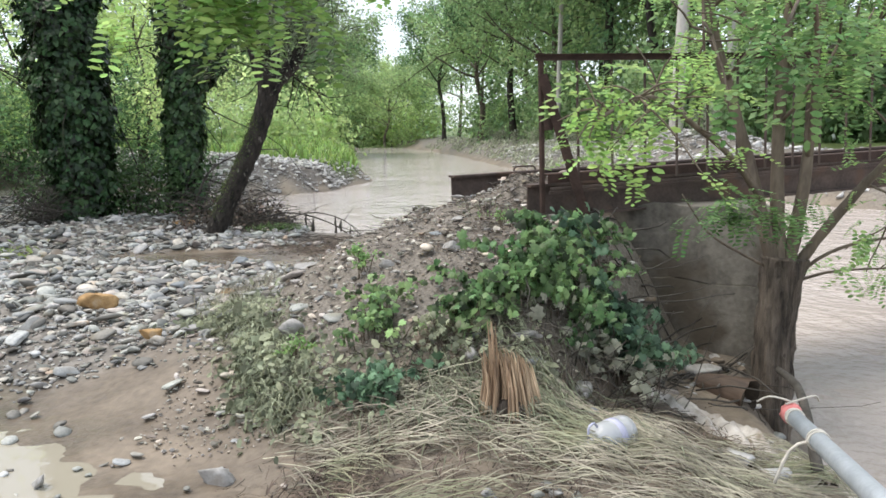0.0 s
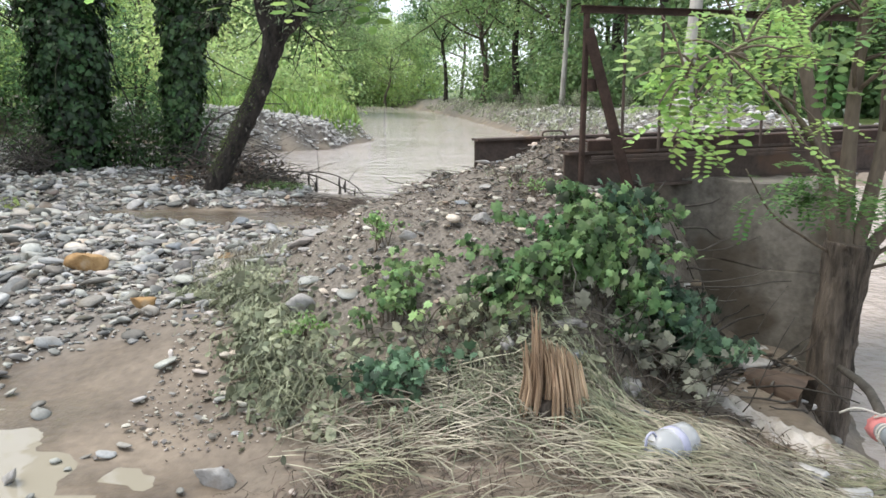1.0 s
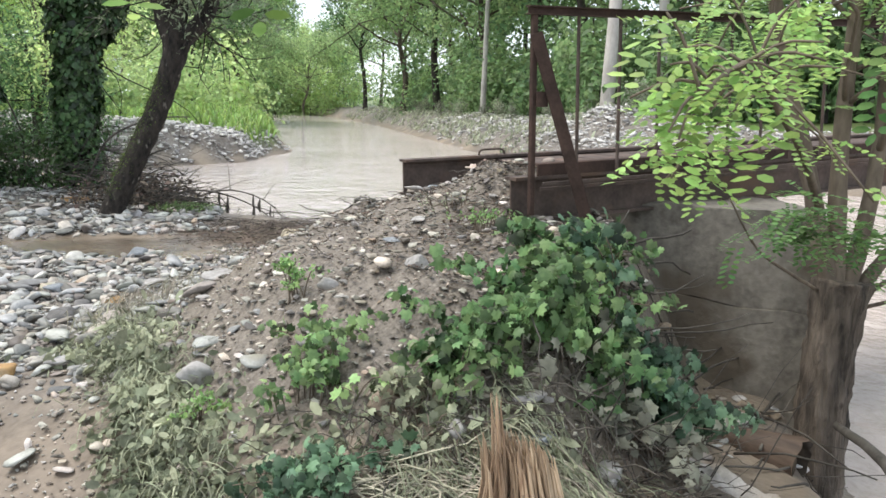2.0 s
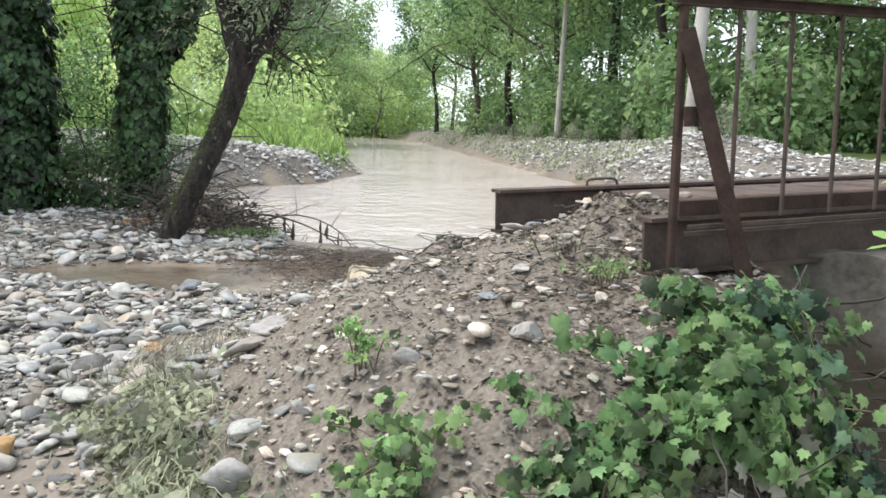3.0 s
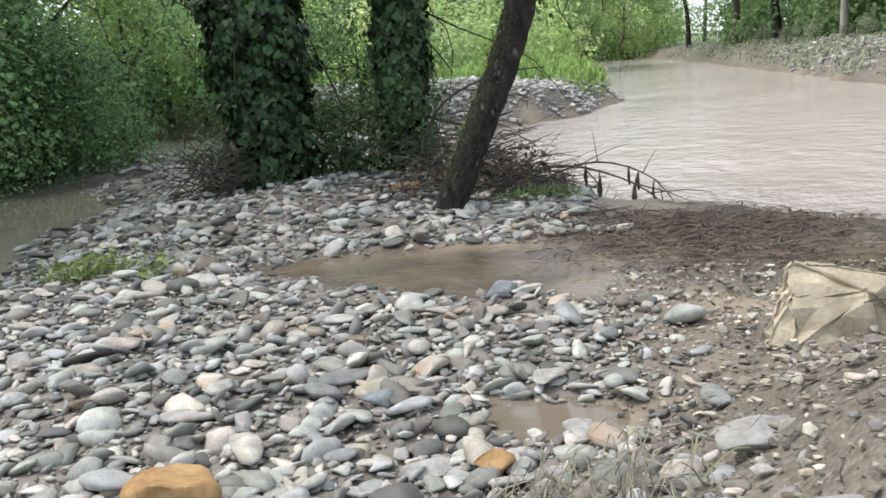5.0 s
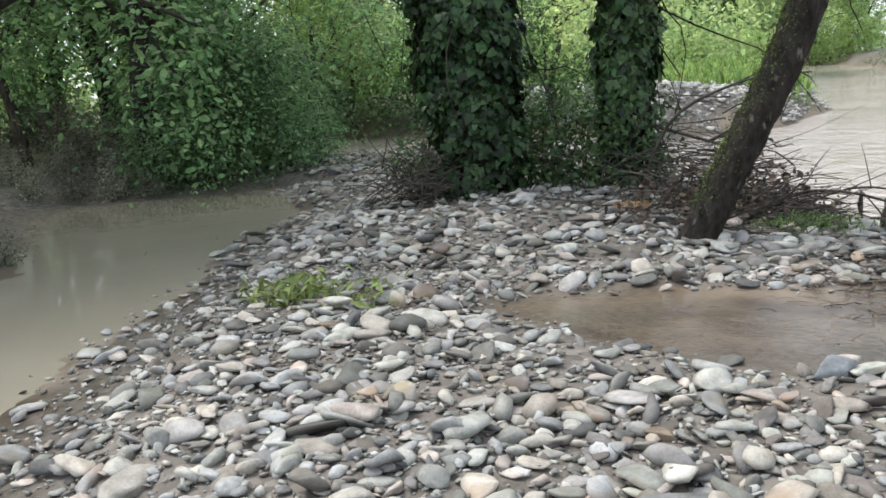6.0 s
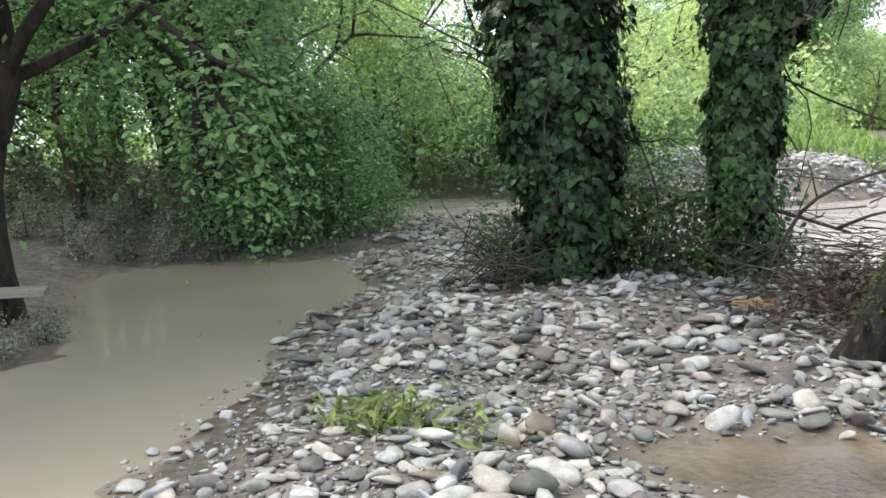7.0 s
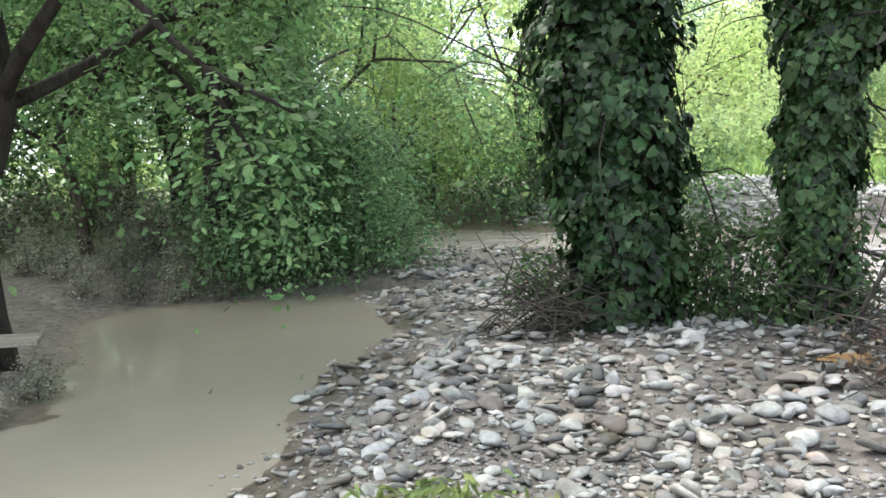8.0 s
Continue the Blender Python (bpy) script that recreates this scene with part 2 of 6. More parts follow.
M_EARTHROCK = material("earthy_rock", (0.12, 0.095, 0.07), (0.27, 0.22, 0.165), scale=8, fine=50, rough=0.9, bump=0.8, spot=(0.30, 0.20, 0.10), spot_scale=5, spot_size=0.6)
M_DARKSTONE = material("slate_stone", (0.12, 0.135, 0.145), (0.27, 0.29, 0.30), scale=7, fine=50, rough=0.7, bump=0.4, spot=(0.36, 0.36, 0.35), spot_scale=6, spot_size=0.62)
M_RUST = material("rusted_steel", (0.05, 0.038, 0.033), (0.125, 0.095, 0.08), scale=5, fine=45, rough=0.8, bump=0.3, spot=(0.13, 0.085, 0.062), spot_scale=3, spot_size=0.56, metal=0.15, spec=0.25)
M_BRACE = material("red_brown_rust", (0.03, 0.02, 0.016), (0.078, 0.05, 0.04), scale=7, fine=60, rough=0.85, bump=0.3, spec=0.2)
M_CONCRETE = material("stained_concrete", (0.08, 0.072, 0.06), (0.245, 0.225, 0.19), scale=2.6, fine=26, rough=0.85, bump=0.6, spot=(0.10, 0.083, 0.062), spot_scale=1.9, spot_size=0.53, distance=0.02)
M_BARK = material("dark_bark", (0.008, 0.006, 0.005), (0.05, 0.042, 0.034), scale=11, fine=38, rough=0.9, bump=1.0, spot=(0.04, 0.05, 0.02), spot_scale=2.5, spot_size=0.6, stretch=(1, 1, 0.25), distance=0.04)
M_BARK2 = material("grey_brown_bark", (0.016, 0.013, 0.010), (0.16, 0.13, 0.102), scale=16, fine=50, rough=0.9, bump=1.0, stretch=(1, 1, 0.16), distance=0.06)
M_WILLOW = material("furrowed_willow_bark", (0.005, 0.0045, 0.004), (0.05, 0.042, 0.034), scale=12, fine=34, rough=0.92, bump=1.0, spot=(0.22, 0.2, 0.17), spot_scale=14, spot_size=0.63, stretch=(1, 1, 0.45), distance=0.05)
M_STEM = material("smooth_young_bark", (0.075, 0.057, 0.042), (0.18, 0.145, 0.108), scale=9, fine=50, rough=0.8, bump=0.4, stretch=(1, 1, 0.3), spot=(0.08, 0.062, 0.05), spot_scale=7, spot_size=0.6)
M_PALE = material("pale_bark", (0.32, 0.30, 0.27), (0.5, 0.48, 0.44), scale=2, fine=14, rough=0.9, bump=0.4, spot=(0.13, 0.12, 0.10), spot_scale=1.3, spot_size=0.6, stretch=(1, 1, 0.4))
M_TWIG = material("dead_twig", (0.028, 0.025, 0.021), (0.105, 0.094, 0.08), scale=8, fine=50, rough=0.9, bump=0.3, vary="island", spread=0.4)
M_STRAW = material("flattened_grass", (0.12, 0.108, 0.078), (0.40, 0.37, 0.285), scale=4, fine=30, rough=0.75, bump=0.0, vary="island", spread=0.38, hue=0.03, spot=(0.20, 0.205, 0.125), spot_scale=1.5, spot_size=0.5)
M_WOOD = material("fresh_split_wood", (0.20, 0.125, 0.075), (0.52, 0.39, 0.26), scale=14, fine=90, rough=0.75, bump=0.6, stretch=(1, 1, 0.08), vary="object", spread=0.45)
M_PLANK = material("weathered_plank", (0.16, 0.14, 0.115), (0.33, 0.30, 0.25), scale=6, fine=60, rough=0.85, bump=0.4, stretch=(0.15, 1, 1))
M_SACK = material("muddy_woven_sack", (0.34, 0.305, 0.27), (0.60, 0.56, 0.515), scale=7, fine=120, rough=0.9, bump=0.5, spot=(0.24, 0.185, 0.13), spot_scale=3, spot_size=0.53)
M_PIPE = material("galvanised_pipe", (0.30, 0.33, 0.36), (0.47, 0.50, 0.53), scale=5, fine=70, rough=0.5, bump=0.1, spot=(0.22, 0.2, 0.18), spot_scale=6, spot_size=0.62, metal=0.35)
M_PINK = material("faded_pink_cloth", (0.50, 0.15, 0.14), (0.68, 0.27, 0.25), scale=12, fine=90, rough=0.9, bump=0.4)
M_ROPE = material("frayed_white_rope", (0.45, 0.42, 0.36), (0.68, 0.64, 0.56), scale=20, fine=150, rough=0.9, bump=0.5)
M_TIN = material("dented_tin", (0.35, 0.34, 0.33), (0.56, 0.55, 0.53), scale=9, fine=50, rough=0.5, bump=0.2, metal=0.3, spot=(0.22, 0.17, 0.12), spot_scale=5)
M_LID = material("lilac_plastic_cap", (0.34, 0.34, 0.46), (0.46, 0.47, 0.58), scale=9, fine=50, rough=0.5, bump=0.05)
# near-black colour for the shade inside the cans and the log
M_INSIDE_SHADE = material("inside_shade_dark", (0.02, 0.015, 0.01), (0.06, 0.045, 0.03), scale=9, fine=50, rough=0.95, bump=0.5)
M_LOG = material("wet_red_log", (0.045, 0.03, 0.022), (0.125, 0.088, 0.064), scale=7, fine=40, rough=0.7, bump=0.7, stretch=(0.2, 1, 1))

M_JUG = bpy.data.materials.new("milky_plastic")
M_JUG.use_nodes = True
jb = M_JUG.node_tree.nodes["Principled BSDF"]
jb.inputs["Base Color"].default_value = (0.78, 0.80, 0.82, 1)
jb.inputs["Roughness"].default_value, jb.inputs["Transmission Weight"].default_value = 0.28, 0.55

L_FOREST = leaf_material("forest_leaf", (0.112, 0.188, 0.08), (0.245, 0.345, 0.16), 0.45, 0.5)
# darker forest leaf, with the shade of the wood put into its colour
L_DEEP = leaf_material("shaded_leaf", (0.08, 0.155, 0.07), (0.20, 0.31, 0.145), 0.5, 0.5)
# raised above usual leaf tones, so daylight is partly in the colour
L_LIGHT = leaf_material("light_green_leaf", (0.25, 0.345, 0.13), (0.41, 0.51, 0.25), 0.3, 0.55)
L_PALE = leaf_material("pale_willow_leaf", (0.19, 0.28, 0.12), (0.35, 0.45, 0.22), 0.35, 0.5)
L_IVY = leaf_material("ivy_leaf", (0.009, 0.026, 0.009), (0.05, 0.098, 0.034), 0.8, 0.1, 0.42)
L_BUSH = leaf_material("bush_leaf", (0.05, 0.105, 0.042), (0.21, 0.31, 0.135), 0.85, 0.42)
L_LOCUST = leaf_material("locust_leaflet", (0.10, 0.20, 0.065), (0.26, 0.39, 0.15), 0.4, 0.4)
L_BRANCH = leaf_material("cut_branch_leaf", (0.09, 0.135, 0.04), (0.25, 0.31, 0.10), 0.4, 0.3)
L_DUST = leaf_material("mud_coated_leaf", (0.13, 0.13, 0.095), (0.31, 0.315, 0.245), 0.5, 0.2, 0.8)
L_POOL = leaf_material("pool_bush_leaf", (0.06, 0.13, 0.058), (0.19, 0.30, 0.14), 0.6, 0.45)
L_UNDER = leaf_material("undergrowth_leaf", (0.04, 0.085, 0.03), (0.125, 0.20, 0.07), 0.5, 0.3)
L_SCRUB = leaf_material("grey_scrub", (0.15, 0.175, 0.115), (0.32, 0.335, 0.26), 0.4, 0.3, 0.8)
# brighter copy of the locust leaflet, with sunlight put into the colour
L_SUNLIT = leaf_material("sunlit_locust_leaflet", (0.14, 0.25, 0.065), (0.29, 0.42, 0.15), 0.45, 0.45)
L_MOSS = leaf_material("bark_moss", (0.035, 0.06, 0.012), (0.10, 0.145, 0.03), 0.4, 0.1, 0.8)
L_GREY = leaf_material("grey_willow_leaf", (0.11, 0.15, 0.085), (0.25, 0.29, 0.19), 0.45, 0.35)
L_GRASS = leaf_material("meadow_grass", (0.14, 0.23, 0.055), (0.27, 0.38, 0.12), 0.45, 0.4)
L_COOL = leaf_material("cool_bush_leaf", (0.045, 0.10, 0.055), (0.175, 0.275, 0.165), 0.8, 0.35)
L_GROVE = leaf_material("grove_leaf", (0.062, 0.132, 0.052), (0.19, 0.305, 0.13), 0.5, 0.5)
L_WILT = leaf_material("wilted_weed", (0.10, 0.115, 0.07), (0.33, 0.35, 0.24), 0.6, 0.25, 0.7)

# ---- mesh helpers ----


def np_mesh(name, verts, faces, mat, smooth=True):
    """A mesh from arrays; all faces have the same number of corners."""
    verts, faces = np.asarray(verts, np.float32), np.asarray(faces, np.int32)
    me = bpy.data.meshes.new(name)
    k = faces.shape[1]
    me.vertices.add(len(verts))
    me.vertices.foreach_set("co", verts.ravel())
    me.loops.add(faces.size)
    me.loops.foreach_set("vertex_index", faces.ravel())
    me.polygons.add(len(faces))
    me.polygons.foreach_set("loop_start", np.arange(0, faces.size, k, dtype=np.int32))
    me.polygons.foreach_set("use_smooth", np.full(len(faces), smooth))
    me.update(calc_edges=True)
    me.validate()
    me.materials.append(mat)
    return me


def holder(name, at=(0, 0, 0)):
    ob = new(name)
    ob.location = at
    return ob


def attach(ob, parent, label=""):
    ob.parent = parent
    if label:
        ob["label"] = label
    return ob


def part_np(name, verts, faces, mat, parent=None, label="", smooth=True):
    ob = new(name, np_mesh(name, verts, faces, mat, smooth))
    return attach(ob, parent, label) if parent else ob


def part(name, bm, mat, parent=None, label="", smooth=False):
    me = bpy.data.meshes.new(name)
    bmesh.ops.recalc_face_normals(bm, faces=bm.faces)
    for f in bm.faces:
        f.smooth = smooth
    bm.to_mesh(me)
    bm.free()
    me.materials.append(mat)
    ob = new(name, me)
    return attach(ob, parent, label) if parent else ob


def rot_z(a):
    c, s = np.cos(a), np.sin(a)
    z, o = np.zeros_like(a), np.ones_like(a)
    return np.stack([np.stack([c, -s, z], -1), np.stack([s, c, z], -1), np.stack([z, z, o], -1)], -2)


def rot_x(a):
    c, s = np.cos(a), np.sin(a)
    z, o = np.zeros_like(a), np.ones_like(a)
    return np.stack([np.stack([o, z, z], -1), np.stack([z, c, -s], -1), np.stack([z, s, c], -1)], -2)


def stamp(shape, faces, at, turn, size):
    """Copies of one shape at many places: verts and faces of the joined mesh."""
    n, k = len(at), len(shape)
    size = np.asarray(size, float)
    size = size[:, None] * np.ones(3) if size.ndim == 1 else size
    v = np.einsum("nij,nkj->nki", turn, shape[None] * size[:, None, :]) + at[:, None, :]
    f = (np.asarray(faces)[None] + (np.arange(n) * k)[:, None, None])
    return v.reshape(-1, 3), f.reshape(-1, np.asarray(faces).shape[1])


def frames_to(normal, rng, spin=None):
    """Rotations whose z axis is the given direction, with a random spin."""
    n = normal / np.linalg.norm(normal, axis=1, keepdims=True)
    ref = np.where(np.abs(n[:, 2:3]) < 0.95, np.array([[0, 0, 1.0]]), np.array([[1.0, 0, 0]]))
    x = np.cross(ref, n)
    x /= np.linalg.norm(x, axis=1, keepdims=True)
    y = np.cross(n, x)
    a = (rng.uniform(0, 2 * np.pi, len(n)) if spin is None else spin)[:, None]
    return np.stack([x * np.cos(a) + y * np.sin(a), -x * np.sin(a) + y * np.cos(a), n], -1)


LEAF = (np.array([[0, -0.5, 0], [0.28, -0.05, 0.05], [0, 0.5, -0.04], [-0.28, -0.05, 0.05]]), [[0, 1, 2], [0, 2, 3]])
OVAL = (np.array([[0, -0.5, 0], [0.22, -0.25, 0.03], [0.24, 0.2, 0.03], [0, 0.5, 0], [-0.24, 0.2, 0.03], [-0.22, -0.25, 0.03]]), [[0, 1, 2], [0, 2, 3], [0, 3, 4], [0, 4, 5]])
LANCE = (np.array([[0, -0.5, 0], [0.13, -0.1, 0.03], [0, 0.5, -0.08], [-0.13, -0.1, 0.03]]), [[0, 1, 2], [0, 2, 3]])
IVY = (np.array([[0, -0.3, 0.02], [0.36, -0.42, -0.03], [0.36, 0.05, 0.05], [0.09, 0.56, -0.08], [-0.09, 0.56, -0.08], [-0.36, 0.05, 0.05], [-0.36, -0.42, -0.03]]), [[0, 1, 2], [0, 2, 5], [0, 5, 6], [2, 3, 4], [2, 4, 5]])
PALM = (np.array([[0, -0.32, 0.05], [0.22, -0.5, -0.04], [0.32, -0.3, 0.02], [0.5, -0.16, -0.07], [0.35, 0.04, 0.03], [0.37, 0.3, -0.06], [0.17, 0.28, 0.04], [0, 0.62, -0.1], [-0.17, 0.28, 0.04], [-0.37, 0.3, -0.06], [-0.35, 0.04, 0.03], [-0.5, -0.16, -0.07], [-0.32, -0.3, 0.02], [-0.22, -0.5, -0.04]]),
        [[0, 1, 2], [0, 2, 4], [2, 3, 4], [0, 4, 6], [4, 5, 6], [0, 6, 8], [6, 7, 8], [0, 8, 10], [8, 9, 10], [0, 10, 12], [10, 11, 12], [0, 12, 13]])


def tube(points, radii, sides=8, rough=0.0, rng=RNG):
    """A tapered limb through points: verts and quads, closed at both ends by a small ring."""
    p = np.asarray(points, float)
    r = np.asarray(radii, float) * np.ones(len(p))
    d = np.gradient(p, axis=0)
    d /= np.linalg.norm(d, axis=1, keepdims=True) + 1e-9
    ref = np.array([0.31, 0.95, 0.05]) if abs(d[:, 1]).mean() < 0.8 else np.array([1.0, 0.1, 0.1])
    x = np.cross(d, ref)
    x /= np.linalg.norm(x, axis=1, keepdims=True) + 1e-9
    y = np.cross(d, x)
    a = np.linspace(0, 2 * np.pi, sides, endpoint=False)
    rr = r[:, None] * (1 + rough * rng.normal(0, 1, (len(p), sides)))
    v = p[:, None] + rr[..., None] * (x[:, None] * np.cos(a)[None, :, None] + y[:, None] * np.sin(a)[None, :, None])
    v = np.concatenate([(p[0] + (v[0] - p[0]) * 0.05)[None], v, (p[-1] + (v[-1] - p[-1]) * 0.05)[None]])
    m = len(v)
    i, j = np.meshgrid(np.arange(m - 1), np.arange(sides), indexing="ij")
    k = (j + 1) % sides
    f = np.stack([i * sides + j, i * sides + k, (i + 1) * sides + k, (i + 1) * sides + j], -1).reshape(-1, 4)
    return v.reshape(-1, 3), f


def join(pieces):
    vs, fs, base = [], [], 0
    for v, f in pieces:
        vs.append(v)
        fs.append(np.asarray(f) + base)
        base += len(v)
    return np.concatenate(vs), np.concatenate(fs)


def smooth_line(points, n):
    """n points on a smooth curve through the given ones."""
    p = np.asarray(points, float)
    t = np.linspace(0, len(p) - 1, n)
    i = np.clip(t.astype(int), 0, len(p) - 2)
    u = (t - i)[:, None]
    a, b, c, d = p[np.clip(i - 1, 0, None)], p[i], p[i + 1], p[np.clip(i + 2, None, len(p) - 1)]
    return 0.5 * (2 * b + (c - a) * u + (2 * a - 5 * b + 4 * c - d) * u ** 2 + (3 * b - a - 3 * c + d) * u ** 3)


def sstep(a, b, x):
    t = np.clip((x - a) / (b - a), 0, 1)
    return t * t * (3 - 2 * t)


WAVES = [(RNG.uniform(-1, 1, 2), RNG.uniform(0, 6.28)) for _ in range(9)]


def ripple(x, y, k):
    """A cheap smooth noise of wavelength about 6/k, between -1 and 1."""
    s = 0
    for i, (d, p) in enumerate(WAVES):
        s = s + np.sin(k * (1 + 0.35 * i) * (d[0] * x + d[1] * y) * 1.6 + p) / (1 + 0.35 * i)
    return s / 3.2


# ---- the plan: banks, pool, mound ----
BANK_Y = [-60, 0, 3, 5, 6, 6.8, 9, 11, 13, 13.9, 14.5, 15.3, 16.5, 20, 25, 29, 31.5, 33, 40, 50, 97, 125, 200, 420]
BANK_X = [8, 3.2, 2.8, 2.3, 2.35, 2.7, 2.4, 1.8, 0.9, 0.0, -1.0, -1.9, -2.7, -3.6, -5.5, -7.0, -5.2, -3.7, -2.7, -4.2, -8.5, -12, -45, -160]
FAR_Y = [-60, 10, 14, 18, 24, 30, 33, 42, 60, 86, 125, 200, 420]
FAR_X = [150, 60, 34, 22, 12, 7.2, 6.4, 5.3, 4.0, 1.8, -4, -32, -140]
POOL_Y = [-20, 3, 4.2, 4.7, 5.2, 6.2, 7.5, 9, 10.65, 12, 13.3, 14.4, 16, 17.5, 18.6, 19.0, 30]
POOL_X = [-0.5, -0.85, -1.1, -1.55, -2.1, -3.2, -4.65, -6.1, -6.8, -7.4, -8.0, -8.4, -8.9, -9.9, -11.5, -40, -40]
WEST_Y = [-20, 9.5, 11.6, 12.4, 13.9, 15.0, 15.7, 16.4, 16.9, 18.0, 18.8, 30]
WEST_X = [-11, -10.2, -9.7, -9.7, -11.2, -12.6, -13.2, -12.9, -12.4, -11.2, -10.2, -9.5]
RIVER_Z, POOL_Z = -0.5, -0.05
PUDDLE = (-1.72, 9.0)


def along(y, ys, xs):
    e = 0.15
    g = (np.interp(y + e, ys, xs) - np.interp(y - e, ys, xs)) / (2 * e)
    return np.interp(y, ys, xs), np.sqrt(1 + np.clip(g, -6, 6) ** 2)


def bank_distance(x, y):
    """Metres into the river from its left and its right bank (minus: ashore)."""
    a, ga = along(y, BANK_Y, BANK_X)
    b, gb = along(y, FAR_Y, FAR_X)
    wob = 0.25 * ripple(x, y, 0.9) * sstep(9, 14, y)
    return (x - a) / ga + wob, (b - x) / gb + wob * 2


def pool_distance(x, y):
    a, ga = along(y, POOL_Y, POOL_X)
    b, gb = along(y, WEST_Y, WEST_X)
    d = np.minimum((a - x) / ga, (x - b) / gb) + 0.16 * ripple(x, y, 1.7)
    arm = 1.6 * (1 - np.sqrt(((x + 14.0) / 5.6) ** 2 + ((y - 25.6) / 2.3) ** 2))
    return np.maximum(d, arm)


def hump(x, y, cx, cy, rx, ry, h):
    return h * np.exp(-((x - cx) / rx) ** 2 - ((y - cy) / ry) ** 2)


def mound(x, y):
    r = np.sqrt(((x - 0.9) / 1.9) ** 2 + ((y - 7.4) / 2.0) ** 2)
    f = np.interp(r, [0, 0.5, 0.74, 0.88, 1.03, 1.18, 1.32, 1.5, 1.8], [0.88, 0.84, 0.75, 0.61, 0.43, 0.25, 0.12, 0.04, 0.0])
    between = hump(x, y, 0.72, 7.6, 0.55, 0.42, 0.30)
    return (f + between) * (1 - sstep(0, 0.6, x - np.clip(0.35 + 0.6 * (y - 5.4), 0.25, 1.25)))


def mud_patch(x, y):
    u, v = (x + 1.9), (y - 11.7) + 0.12 * (x + 2.2)
    return sstep(1.25, 0.85, np.sqrt((u / 2.3) ** 2 + (v / 0.9) ** 2) + 0.22 * ripple(x, y, 2.4))


def height(x, y):
    x, y = np.asarray(x, float), np.asarray(y, float)
    left, right = bank_distance(x, y)
    base = 0.15 - 0.05 * sstep(6.2, 5.2, y) - 0.06 * sstep(11, 13, y) * sstep(20, 17, y) - 0.17 * sstep(0.9, 1.6, x) * sstep(8, 6, y) + 0.04 * ripple(x, y, 0.5)
    base = base + mound(x, y) + hump(x, y, -5.2, 15.9, 2.0, 1.4, 0.08) + hump(x, y, -4.4, 9.2, 1.6, 1.2, 0.06)
    base = base - 0.04 * mud_patch(x, y)
    base = base + hump(x, y, -7.2, 33, 2.8, 2.4, 0.45) + 0.12 * ripple(x, y, 1.1) * sstep(28, 30, y) + hump(x, y, -6.8, 43, 3.0, 6.0, 0.8) + hump(x, y, -14, 36, 6, 6, 0.8)
    base = base + 1.2 * sstep(60, 160, y) + 0.35 * sstep(-11, -18, x)
    far = 0.30 + 0.35 * np.abs(ripple(x, y, 0.5)) + 0.5 * sstep(1.0, 4.0, -right) + hump(x, y, 10.8, 35, 2.2, 3.2, 0.75) + hump(x, y, 13, 42, 3, 4, 0.7) + 2.0 * sstep(10, 60, -right)
    near_w = 0.55 + 0.5 * sstep(14, 30, y)
    h_left = RIVER_Z + (base - RIVER_Z) * sstep(0, near_w, -left)
    h_right = RIVER_Z + (far - RIVER_Z) * sstep(0, 1.6, -right)
    bed = RIVER_Z - 0.9 * sstep(0, 1.3, np.minimum(left, right))
    h = np.where(left < 0, h_left, np.where(right < 0, h_right, bed))
    dp = pool_distance(x, y)
    shallow = 0.05 + 0.25 * sstep(6.0, 9.5, y)
    hp = np.where(dp > 0, POOL_Z - shallow * sstep(0, 1.5, dp), POOL_Z + (h - POOL_Z) * sstep(0, 1.3, -dp))
    h = np.where((left < -0.6) & (dp > -1.3), np.minimum(h, hp), h)
    rough = 0.022 * ripple(x, y, 4.5) + 0.013 * ripple(y, x, 11) + 0.05 * np.clip(mound(x, y) * 2, 0, 1) * ripple(x, y, 7) * ripple(y, x, 3)
    rough = rough * (0.3 + 0.7 * sstep(0.25, 1.2, -dp))
    h = h - hump(x, y, PUDDLE[0], PUDDLE[1], 0.42, 0.26, 0.09)
    return h + rough * (1 + 0.8 * np.clip(mound(x, y) * 2, 0, 1)) * (1 - 0.6 * mud_patch(x, y))


def gravel_zone(x, y):
    left, right = bank_distance(x, y)
    dp = pool_distance(x, y)
    g = sstep(0.25, 0.75, -left) * sstep(-0.25, 0.35, -dp) * sstep(6.2, 6.9, y + 0.5 * ripple(x, y, 1.5)) * sstep(26, 22, y)
    g = g * (1 - mud_patch(x, y)) * (1 - sstep(-1.7, -0.9, x + 0.10 * (y - 8) * (y > 8)))
    g = np.maximum(g, sstep(0.02, 0.3, -left) * sstep(28, 29, y) * sstep(41, 37, y) * sstep(-16, -12, x) * (left < 0))
    g = np.maximum(g, sstep(0.2, 0.8, -right) * sstep(8, 4, -right) * (right < 0))
    g = g * sstep(0.8, 1.2, np.sqrt(((x - PUDDLE[0]) / 0.36) ** 2 + ((y - PUDDLE[1]) / 0.22) ** 2))
    return np.clip(g, 0, 1)


def grass_zone(x, y):
    left, right = bank_distance(x, y)
    g = sstep(34.5, 37, y + 0.25 * (x + 6) + 0.8 * ripple(x, y, 1.3)) * sstep(0.3, 1.0, -left) * (left < 0)
    g = np.maximum(g, 0.8 * sstep(5, 10, -right) * (right < 0))
    g = np.maximum(g, 0.6 * sstep(-15, -19, x) * (y > 10))
    return np.clip(g, 0, 1)


